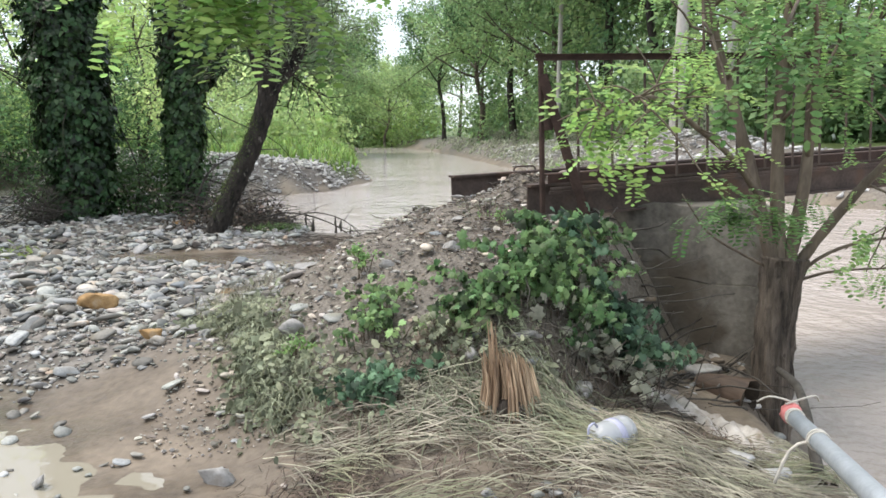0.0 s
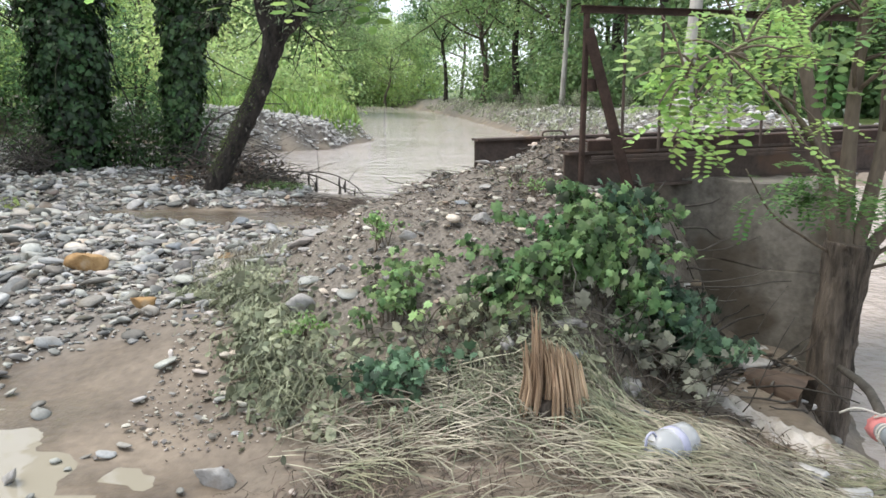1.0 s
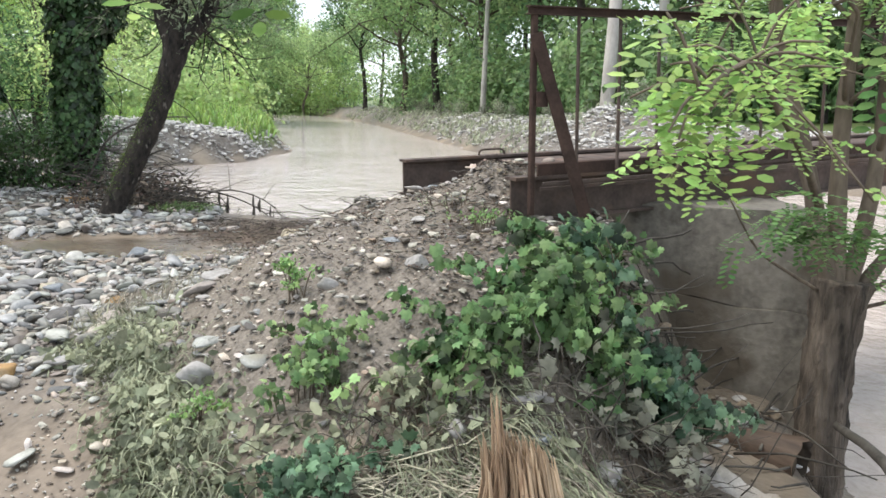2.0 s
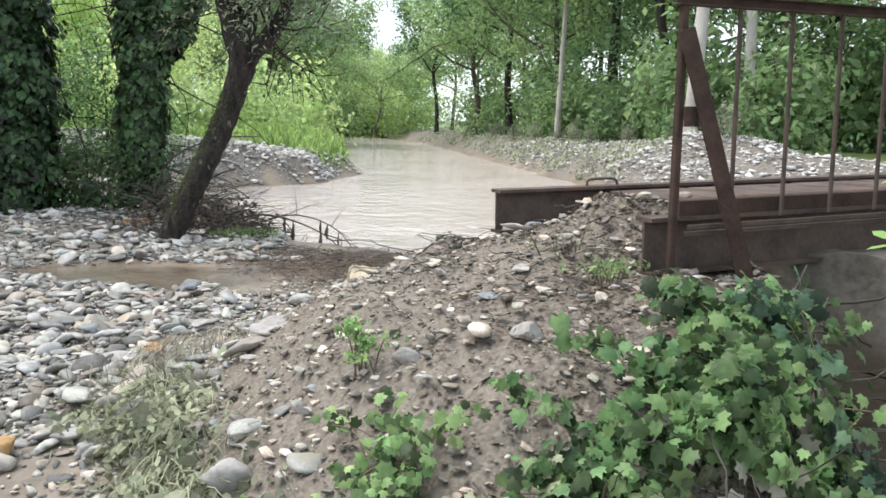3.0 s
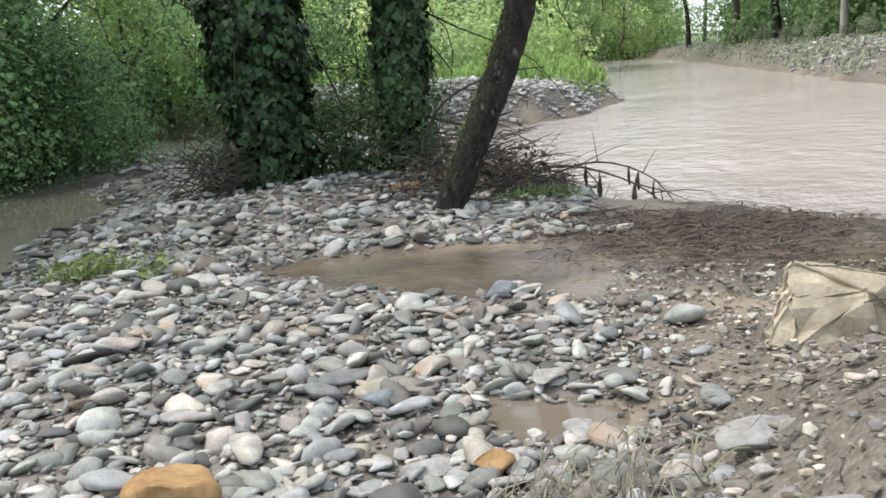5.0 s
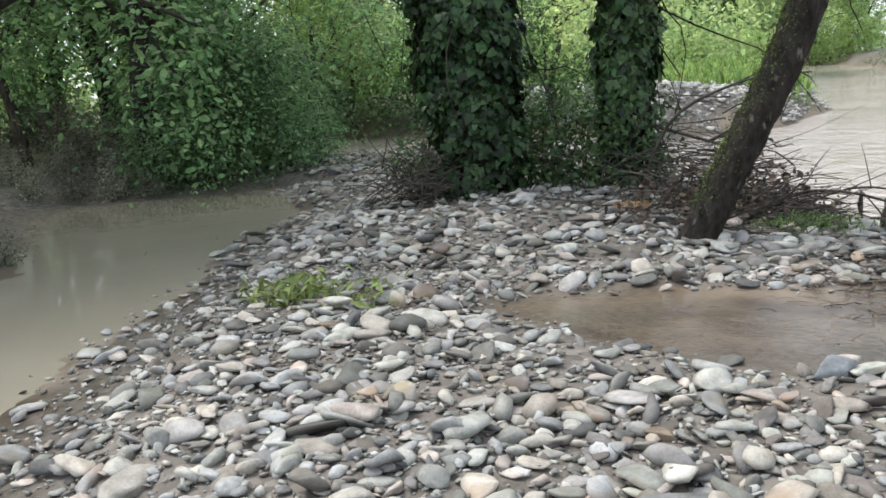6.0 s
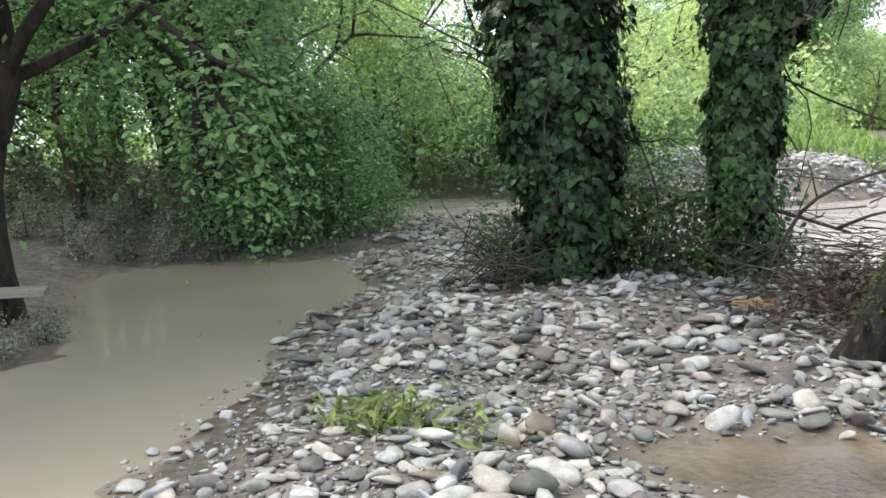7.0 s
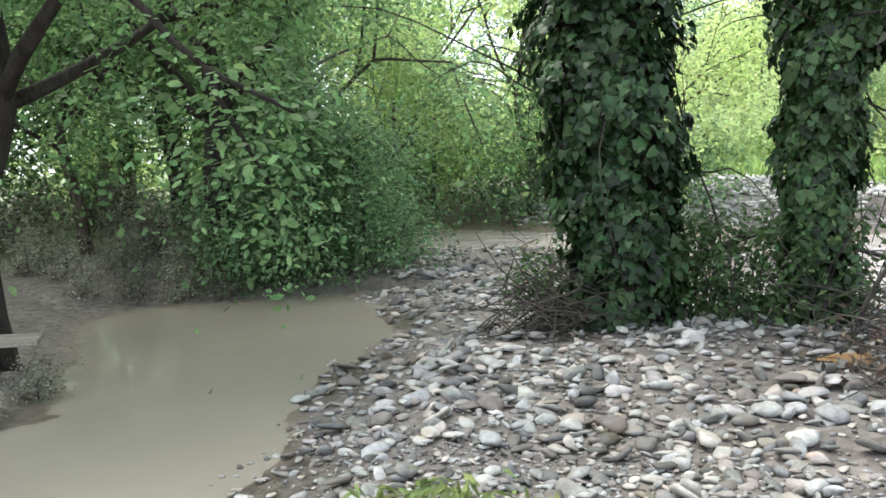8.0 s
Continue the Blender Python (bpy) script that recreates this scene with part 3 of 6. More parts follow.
def grit_zone(x, y):
    left, _ = bank_distance(x, y)
    m = 0.8 * sstep(0.05, 0.35, mound(x, y) + 0.12 * ripple(x, y, 3))
    m = np.maximum(m, 0.5 * sstep(5.6, 6.6, y) * sstep(10.8, 9.5, y) * sstep(-2.2, -1.2, x) * (left < 0))
    return np.clip(np.maximum(m, 0.25 * sstep(0.1, 0.5, ripple(x, y, 2.6)) * (y < 14) * (left < 0)), 0, 1)


def wet_zone(x, y):
    patch = 0.95 * mud_patch(x, y) * sstep(-0.9, 0.1, ripple(x, y, 1.7))
    shore = 0.85 * sstep(1.1, 0.2, -pool_distance(x, y)) * sstep(-0.6, 0.2, ripple(x, y, 2.3)) * sstep(-11.0, -9.5, x)
    return np.clip(np.maximum(patch, shore), 0, 1)


def spaced(lo, hi, step, reach, grow=1.18):
    core = list(np.arange(lo, hi, step))
    s, v = step, core[-1]
    up = []
    while v < reach:
        s = s * grow
        v += s
        up.append(v)
    s, v = step, core[0]
    down = []
    while v > -reach:
        s = s * grow
        v -= s
        down.append(v)
    return np.array(down[::-1] + core + up)


def build_ground():
    xs, ys = spaced(-13, 4, 0.085, 700), spaced(2, 20, 0.085, 900, 1.1)
    gx, gy = np.meshgrid(xs, ys)
    v = np.stack([gx, gy, height(gx, gy)], -1).reshape(-1, 3)
    w = len(xs)
    i, j = np.meshgrid(np.arange(len(ys) - 1), np.arange(w - 1), indexing="ij")
    f = np.stack([i * w + j, i * w + j + 1, (i + 1) * w + j + 1, (i + 1) * w + j], -1).reshape(-1, 4)
    me = np_mesh("ground", v, f, M_GROUND)
    for key, zone in (("gravel", gravel_zone), ("grass", grass_zone), ("grit", grit_zone), ("wet", wet_zone)):
        me.attributes.new(key, "FLOAT", "POINT").data.foreach_set("value", zone(v[:, 0], v[:, 1]).astype(np.float32))
    return tagged(new("ground", me), "brown silt and gravel river bank after a flood", "ground", kind="structure")


GROUND = build_ground()


def water_sheet(name, xs, ys, z, keep, mat, label):
    gx, gy = np.meshgrid(xs, ys)
    v = np.stack([gx, gy, np.full_like(gx, z)], -1).reshape(-1, 3)
    w = len(xs)
    i, j = np.meshgrid(np.arange(len(ys) - 1), np.arange(w - 1), indexing="ij")
    cx, cy = (gx[:-1, :-1] + gx[1:, 1:]) / 2, (gy[:-1, :-1] + gy[1:, 1:]) / 2
    f = np.stack([i * w + j, i * w + j + 1, (i + 1) * w + j + 1, (i + 1) * w + j], -1)[keep(cx, cy)]
    return tagged(part_np(name, v, f.reshape(-1, 4), mat), label, "water", kind="structure")


water_sheet("water_river", np.linspace(-170, 150, 200), np.concatenate([np.arange(-20, 60, 0.6), np.linspace(60, 420, 80)]), RIVER_Z,
            lambda x, y: (np.minimum(*bank_distance(x, y)) > -4), M_RIVER, "fast brown silty river water with small ripples")
water_sheet("water_pool", np.arange(-24, -0.3, 0.3), np.arange(-6, 31, 0.3), POOL_Z,
            lambda x, y: (pool_distance(x, y) > -1.2) & (bank_distance(x, y)[0] < -1.0) & (y < 21.5), M_POOL, "still greenish brown flood water in a side pool")
# silty, and brighter than the pool: river colour also stands for reflected sky
water_sheet("water_side_arm", np.arange(-24, -6, 0.3), np.arange(-6, 31, 0.3), POOL_Z,
            lambda x, y: (pool_distance(x, y) > -1.2) & (bank_distance(x, y)[0] < -1.0) & (y >= 21.5), M_RIVER, "pale silty flood water in a side arm")

water_sheet("water_puddle", np.arange(PUDDLE[0] - 0.6, PUDDLE[0] + 0.6, 0.1), np.arange(PUDDLE[1] - 0.4, PUDDLE[1] + 0.4, 0.1), float(height(*PUDDLE)) + 0.026,
            lambda x, y: ((x - PUDDLE[0]) / 0.5) ** 2 + ((y - PUDDLE[1]) / 0.32) ** 2 < 1.2, M_PUDDLE, "small brown puddle between the cobbles and the mound")

# ---- stones ----


def stone_shape(rng, subdivisions):
    bm = bmesh.new()
    bmesh.ops.create_icosphere(bm, subdivisions=subdivisions, radius=0.5)
    v = np.array([q.co[:] for q in bm.verts])
    f = np.array([[q.index for q in p.verts] for p in bm.faces])
    bm.free()
    d = rng.normal(0, 1, (9, 3))
    for k in d:
        k = k / np.linalg.norm(k)
        lim = rng.uniform(0.17, 0.41)
        s = v @ k
        v = v - np.outer(np.clip(s - lim, 0, None) * 0.95, k)
    v = v * (1 + 0.04 * rng.normal(0, 1, (len(v), 1)))
    return v * np.array([1.0, rng.uniform(0.5, 0.85), rng.uniform(0.2, 0.42)]), f


STONES = [stone_shape(RNG, 2) for _ in range(9)]
PEBBLES = [stone_shape(RNG, 1) for _ in range(5)]


def scatter_stones(x, y, size, shapes, sink=0.08, tilt=0.42):
    z = height(x, y)
    pieces, which = [], RNG.integers(0, len(shapes), len(x))
    for k, (v, f) in enumerate(shapes):
        s = which == k
        if not s.any():
            continue
        n = int(s.sum())
        turn = rot_z(RNG.uniform(0, 6.28, n)) @ rot_x(RNG.normal(0, tilt, n)) @ rot_z(RNG.normal(0, 0.5, n))
        at = np.stack([x[s], y[s], z[s] + size[s] * (sink + RNG.uniform(-0.04, 0.12, n))], -1)
        pieces.append(stamp(v, f, at, turn, size[s]))
    return join(pieces)


def jitter_grid(x0, x1, y0, y1, cell):
    gx, gy = np.meshgrid(np.arange(x0, x1, cell), np.arange(y0, y1, cell))
    return gx.ravel() + RNG.uniform(-0.6, 0.6, gx.size) * cell, gy.ravel() + RNG.uniform(-0.6, 0.6, gx.size) * cell


def gravel(name, x0, x1, y0, y1, cell, mean, shapes, power=1.0, lo=0.03, hi=0.3, thin=1.0, mat=M_STONE, label="grey rounded river cobbles bedded in silt"):
    x, y = jitter_grid(x0, x1, y0, y1, cell)
    bare = 0.45 + 0.55 * sstep(-0.6, 0.0, ripple(x, y, 1.1) + 0.35 * ripple(y, x, 3.1) + 0.5 * sstep(0.0, -1.2, y - 10.6 - 0.5 * (x + 2.5)))
    keep = RNG.uniform(0, 1, len(x)) < gravel_zone(x, y) ** power * thin * bare
    if shapes is STONES:
        keep = keep & (RNG.uniform(0, 1, len(x)) < 0.5 + 0.5 * sstep(0.4, 1.9, -pool_distance(x, y)))
    x, y = x[keep], y[keep]
    size = np.clip(mean * np.exp(RNG.normal(0, 0.58, len(x))), lo, hi)
    fine = size < (0.082 if shapes is STONES else 0.0)
    v, f = join([scatter_stones(x[q], y[q], size[q], kinds) for q, kinds in ((fine, PEBBLES), (~fine, shapes)) if q.any()])
    return tagged(part_np(name, v, f, mat), label, "gravel", kind="stuff")


gravel("gravel_bar", -9.5, -0.6, 6.0, 13.0, 0.056, 0.074, STONES)
gravel("gravel_bar", -10.5, -2.0, 13.0, 19.0, 0.074, 0.094, STONES, label="grey rounded river cobbles below the ivy trees")
gravel("gravel_bar", -13, -4, 19.0, 25.0, 0.14, 0.13, PEBBLES, label="far end of the grey cobble bar")
gravel("small_gravel", -8.0, -0.4, 6.0, 13.0, 0.06, 0.036, PEBBLES, lo=0.02, hi=0.09, label="small grey pebbles between the cobbles")
gravel("gravel_spit", -13, -2.3, 27.5, 41.0, 0.105, 0.17, PEBBLES, hi=0.4, mat=M_PALEGRAVEL, label="pale gravel spit beside the river")
gravel("gravel_bank", 4.5, 20, 24.0, 62.0, 0.2, 0.17, PEBBLES, hi=0.5, thin=1.0, mat=M_PALEGRAVEL, label="pale gravel heaps on the opposite bank")

gravel("gravel_heap", 7.5, 20, 30.0, 47.0, 0.15, 0.13, PEBBLES, lo=0.05, hi=0.4, mat=M_PALEGRAVEL, label="white dry gravel heaped on the opposite bank")


def mound_pebbles():
    x, y = jitter_grid(-1.7, 1.2, 5.1, 11.6, 0.041)
    left, _ = bank_distance(x, y)
    keep = (RNG.uniform(0, 1, len(x)) < 0.95) & (left < -0.3) & (pool_distance(x, y) < -0.3)
    x, y = x[keep], y[keep]
    size = np.clip(0.027 * np.exp(RNG.normal(0, 0.6, len(x))), 0.012, 0.1)
    return tagged(part_np("small_gravel", *scatter_stones(x, y, size, PEBBLES, 0.22, 0.4), M_GRIT, smooth=False), "loose small stones on the earth mound", "gravel", kind="stuff")


def mound_clods():
    """Earth clods and dark litter that break up the mound."""
    x, y = jitter_grid(-1.6, 1.2, 5.2, 12.0, 0.058)
    left, _ = bank_distance(x, y)
    keep = (RNG.uniform(0, 1, len(x)) < 0.06 + 0.2 * np.clip(mound(x, y), 0, 1)) & (left < -0.2) & (pool_distance(x, y) < -0.3)
    x, y = x[keep], y[keep]
    size = np.clip(0.026 * np.exp(RNG.normal(0, 0.5, len(x))), 0.012, 0.07)
    tagged(part_np("earth_clods", *scatter_stones(x, y, size, PEBBLES, 0.05, 0.9), M_CLOD, smooth=False), "crumbled brown earth on the mound", "soil", kind="stuff")
    x, y = RNG.uniform(-1.4, 1.0, 220), RNG.uniform(5.3, 11.0, 220)
    size = np.clip(0.068 * np.exp(RNG.normal(0, 0.4, 220)), 0.035, 0.15)
    tagged(part_np("scattered_stones", *scatter_stones(x, y, size, STONES, 0.3, 0.2), M_GRIT), "pale stones half buried in the earth mound", "gravel", kind="stuff")


def puddle_stones():
    x, y = RNG.uniform(-4.5, -0.7, 260), RNG.uniform(3.4, 6.5, 260)
    keep = (ripple(x, y, 2.0) > 0.05) | (RNG.uniform(0, 1, 260) < 0.2)
    x, y = x[keep], y[keep]
    x = np.concatenate([x, RNG.normal(0.05, 0.25, 26), RNG.uniform(1.2, 2.2, 40), RNG.uniform(0.9, 1.7, 24)])
    y = np.concatenate([y, RNG.normal(4.1, 0.12, 26), RNG.uniform(6.0, 6.75, 40), RNG.uniform(4.2, 5.2, 24)])
    size = np.clip(0.085 * np.exp(RNG.normal(0, 0.4, len(x))), 0.03, 0.2)
    return tagged(part_np("scattered_stones", *scatter_stones(x, y, size, STONES), M_STONE), "wet cobbles scattered in the silty shallows", "gravel", kind="stuff")


mound_pebbles()
mound_clods()
puddle_stones()


def boulder(at, size, mat, label, seed, turn=0.0, sink=0.3, name="boulder"):
    rng = np.random.default_rng(seed)
    v, f = stone_shape(rng, 3)
    v = v / np.array([1, 0.75, 0.45]) * np.asarray(size)
    v = v * (1 + 0.06 * np.sin(v[:, :1] * 30 + seed) * np.cos(v[:, 1:2] * 26))
    ob = part_np(name, v, f, mat)
    ob.matrix_world = pose(at[0], at[1], float(height(at[0], at[1])) + size[2] * (0.5 - sink), 0, 0, turn)
    return tagged(ob, label, "rock")


boulder((-2.08, 6.78), (0.25, 0.22, 0.28), M_ORANGE, "rusty orange boulder at the edge of the gravel", 3)
boulder((-3.0, 8.15), (0.35, 0.28, 0.32), M_ORANGE, "ochre boulder lying among grey cobbles", 4)
boulder((-1.95, 8.45), (0.17, 0.15, 0.2), M_ORANGE, "small rusty stone beside a mud hollow", 5)
def jagged_rock(at, size, seed):
    """A broken block: the hull of a few scattered corners, chipped at its edges."""
    rng = np.random.default_rng(seed)
    bm = bmesh.new()
    for k in range(17):
        d = rng.normal(0, 1, 3)
        d = d / np.linalg.norm(d) * rng.uniform(0.42, 0.56) * np.asarray(size)
        bm.verts.new((d[0], d[1], max(d[2], -0.3 * size[2])))
    for x, y, z in ((-0.25, 0.1, 0.62), (0.1, 0.0, 0.5), (0.42, -0.1, 0.4), (-0.48, -0.2, -0.1), (0.5, 0.1, -0.2)):
        bm.verts.new((x * size[0], y * size[1], z * size[2]))
    hull = bmesh.ops.convex_hull(bm, input=bm.verts)
    bmesh.ops.delete(bm, geom=[g for g in hull["geom_interior"] if isinstance(g, bmesh.types.BMVert)], context="VERTS")
    bmesh.ops.bevel(bm, geom=list(bm.edges), offset=0.014, segments=1, affect="EDGES", clamp_overlap=True)
    bmesh.ops.triangulate(bm, faces=bm.faces)
    bmesh.ops.subdivide_edges(bm, edges=bm.edges, cuts=2, use_grid_fill=True)
    for q in bm.verts:
        q.co += Vector(rng.normal(0, 0.009, 3))
    ob = part("boulder", bm, M_CREAM)
    ob.matrix_world = pose(at[0], at[1], float(height(*at)) + 0.08 * size[2], 0, 0, 12)
    return tagged(ob, "cream jagged broken boulder on the river edge", "rock")


jagged_rock((-0.64, 9.75), (0.74, 0.5, 0.46), 6)
boulder((-0.98, 6.1), (0.2, 0.17, 0.2), M_GREY, "pale grey stone in the side of the mound", 7)
boulder((-0.38, 6.36), (0.13, 0.1, 0.11), M_GREY, "pale grey stone on the mound", 8)
boulder((-1.05, 7.5), (0.26, 0.17, 0.12), M_GREY, "long grey stone at the foot of the mound", 9, 20)
boulder((0.05, 6.25), (0.13, 0.1, 0.1), M_GREY, "light stone on the earth mound", 10)
boulder((-1.15, 4.8), (0.2, 0.17, 0.15), M_GREY, "dark wet cobble in the shallow water", 12)
boulder((-0.1, 5.52), (0.2, 0.18, 0.2), M_EARTHROCK, "earthy brown rock below the mound plants", 13, 0, 0.5)
boulder((0.18, 5.52), (0.2, 0.16, 0.24), M_EARTHROCK, "grey rock leaning in the mound foot", 14, 0, 0.4)
boulder((0.75, 5.35), (0.12, 0.1, 0.09), M_GREY, "grey cobble below the bush", 15)
boulder((1.45, 4.35), (0.34, 0.22, 0.12), M_CREAM, "flat pale stone by the tin cans", 16, -25)
boulder((-3.3, 13.25), (0.14, 0.11, 0.1), M_CREAM, "cream cobble below the leaning tree", 17)
boulder((-4.25, 15.3), (0.5, 0.28, 0.16), M_ORANGE, "flat brown slab among the cobbles", 18, 15)
boulder((-2.54, 9.07), (0.26, 0.19, 0.15), M_DARKSTONE, "dark blue-grey cobble on the gravel bar", 20, 10)
boulder((-2.34, 10.8), (0.27, 0.2, 0.17), M_DARKSTONE, "slate-grey cobble at the edge of the mud", 21, 50)
boulder((-3.35, 8.85), (0.33, 0.2, 0.14), M_GREY, "long pale cobble on the gravel bar", 22, 20)
boulder((-1.88, 9.36), (0.2, 0.17, 0.14), M_GREY, "white angular cobble on the gravel bar", 23, 70)
boulder((-1.12, 8.15), (0.3, 0.16, 0.13), M_GREY, "long grey cobble below the mound", 24, 25)
boulder((0.11, 6.98), (0.13, 0.1, 0.08), M_GREY, "white cobble on the mound top", 25)
boulder((-0.05, 6.75), (0.12, 0.1, 0.07), M_DARKSTONE, "flat blue-grey stone on the mound", 26)
boulder((0.28, 7.9), (0.16, 0.1, 0.06), M_DARKSTONE, "flat slate stone near the girder", 27)
boulder((-4.6, 9.35), (0.24, 0.17, 0.13), M_GREY, "pale rounded cobble on the gravel bar", 28, 40)
boulder((-3.9, 8.95), (0.22, 0.16, 0.13), M_EARTHROCK, "brown cobble on the gravel bar", 29, 80)
boulder((-2.95, 9.9), (0.2, 0.15, 0.1), M_EARTHROCK, "pinkish brown cobble on the gravel bar", 30, 15)
boulder((-5.15, 10.9), (0.2, 0.14, 0.1), M_EARTHROCK, "reddish cobble beside the broken branch", 31, 15)
for k in range(11):
    boulder((-0.28 + 0.075 * k + 0.03 * math.sin(k * 3), 4.08 + 0.11 * math.sin(k * 2.3)), (0.11 + 0.03 * math.sin(k), 0.085, 0.07), M_GREY, "pale cobble in front of the flattened grass", 40 + k, k * 37, 0.12)
boulder((1.75, 6.35), (0.26, 0.18, 0.16), M_GREY, "dark rock at the foot of the abutment", 19)

# ---- trees and plants ----


def grow(rng, start, way, length, radius, depth, out, tips, bend=0.25, lift=0.08, forks=(2, 3), sides=6):
    """Adds a limb and its branches to out; collects twig points in tips."""
    n = 5
    p, d, pts = np.array(start, float), np.array(way, float), []
    d /= np.linalg.norm(d)
    for i in range(n):
        pts.append(p.copy())
        d = d + rng.normal(0, bend / n * 1.6, 3) + np.array([0, 0, lift / n])
        d /= np.linalg.norm(d)
        p = p + d * length / (n - 1)
    rad = np.linspace(radius, radius * 0.6, n)
    out.append(tube(pts, rad, max(4, sides), 0.04, rng))
    if depth == 0:
        tips.extend(pts[1:])
        return
    if depth == 1:
        tips.extend(pts[2:])
    for k in range(rng.integers(forks[0], forks[1] + 1)):
        w = d + rng.normal(0, 0.55, 3) + np.array([0, 0, 0.12])
        grow(rng, pts[-1 if k < 2 else -2], w, length * rng.uniform(0.6, 0.8), radius * 0.58, depth - 1, out, tips, bend, lift, forks, sides - 1)


def leaves_round(rng, tips, count, spread, size, shape=LEAF, up=0.6, drop=0.0):
    t = np.asarray(tips)[rng.integers(0, len(tips), count)]
    off = rng.normal(0, 1, (count, 3)) * spread
    at = t + off + np.array([0, 0, -drop]) * rng.uniform(0, 1, (count, 1))
    nrm = off / (np.linalg.norm(off, axis=1, keepdims=True) + 1e-6) + rng.normal(0, 0.5, (count, 3)) + np.array([0, 0, up])
    return stamp(shape[0], shape[1], at, frames_to(nrm, rng), size * np.exp(rng.normal(0, 0.25, count)))


def wood_tree(name, seed, trunk_h, trunk_r, limb, depth, n_leaves, spread, leaf, leaf_mat, bark, label, shrub=False, low=0):
    """A tapered trunk with limbs and a leafy crown; built once at the origin."""
    rng = np.random.default_rng(seed)
    ob = holder(name)
    top = np.array([rng.normal(0, 0.05) * trunk_h, rng.normal(0, 0.05) * trunk_h, trunk_h])
    line = smooth_line([(0, 0, -0.3), top * 0.35 + rng.normal(0, 0.04 * trunk_h, 3) * (1, 1, 0), top * 0.7 + rng.normal(0, 0.03 * trunk_h, 3) * (1, 1, 0), top], 12)
    rad = np.linspace(trunk_r, trunk_r * 0.5, 12)
    rad[0] *= 1.5
    rad[1] *= 1.15
    out, tips = [tube(line, rad, 10, 0.04, rng)], []
    for k in range(7 if not shrub else 5):
        i = rng.integers(7 if not shrub else 1, 12)
        a = k * 2.4 + rng.uniform(-0.4, 0.4)
        grow(rng, line[i], (math.cos(a), math.sin(a), rng.uniform(0.25, 1.0)), limb * rng.uniform(0.7, 1.1), rad[i] * 0.5, depth, out, tips)
    grow(rng, line[-1], (0, 0, 1), limb, rad[-1] * 0.9, depth, out, tips)
    part_np("trunk", *join(out), bark, ob)
    if low:
        a = rng.uniform(0, 6.28, low)
        r = limb * 1.1 * np.sqrt(rng.uniform(0.05, 1, low))
        tips = tips + list(np.stack([np.cos(a) * r, np.sin(a) * r, rng.uniform(0.1, trunk_h, low)], -1))
    part_np("crown", *leaves_round(rng, tips, n_leaves, spread, leaf, *((OVAL, 1.1, 0.0 if shrub else 0.55) if leaf < 0.2 else (LEAF, 0.6))), leaf_mat, ob)
    return tagged(ob, label, "tree" if not shrub else "shrub")


def plant_copies(proto, places, group):
    """Places the first and copies it to the rest: x, y, scale, turn."""
    proto["group"] = group
    for k, (x, y, s, a) in enumerate(places):
        m = Matrix.LocRotScale((x, y, float(height(x, y)) - 0.05), Euler((0, 0, radians(a))), None)
        if k == 0:
            first = (m, s)
            continue
        c = copy_thing(proto, m)
        c.scale = (s, s, s * (0.92 + 0.16 * ((k * 37) % 10) / 10))
    proto.matrix_basis = first[0]
    proto.scale = (first[1],) * 3


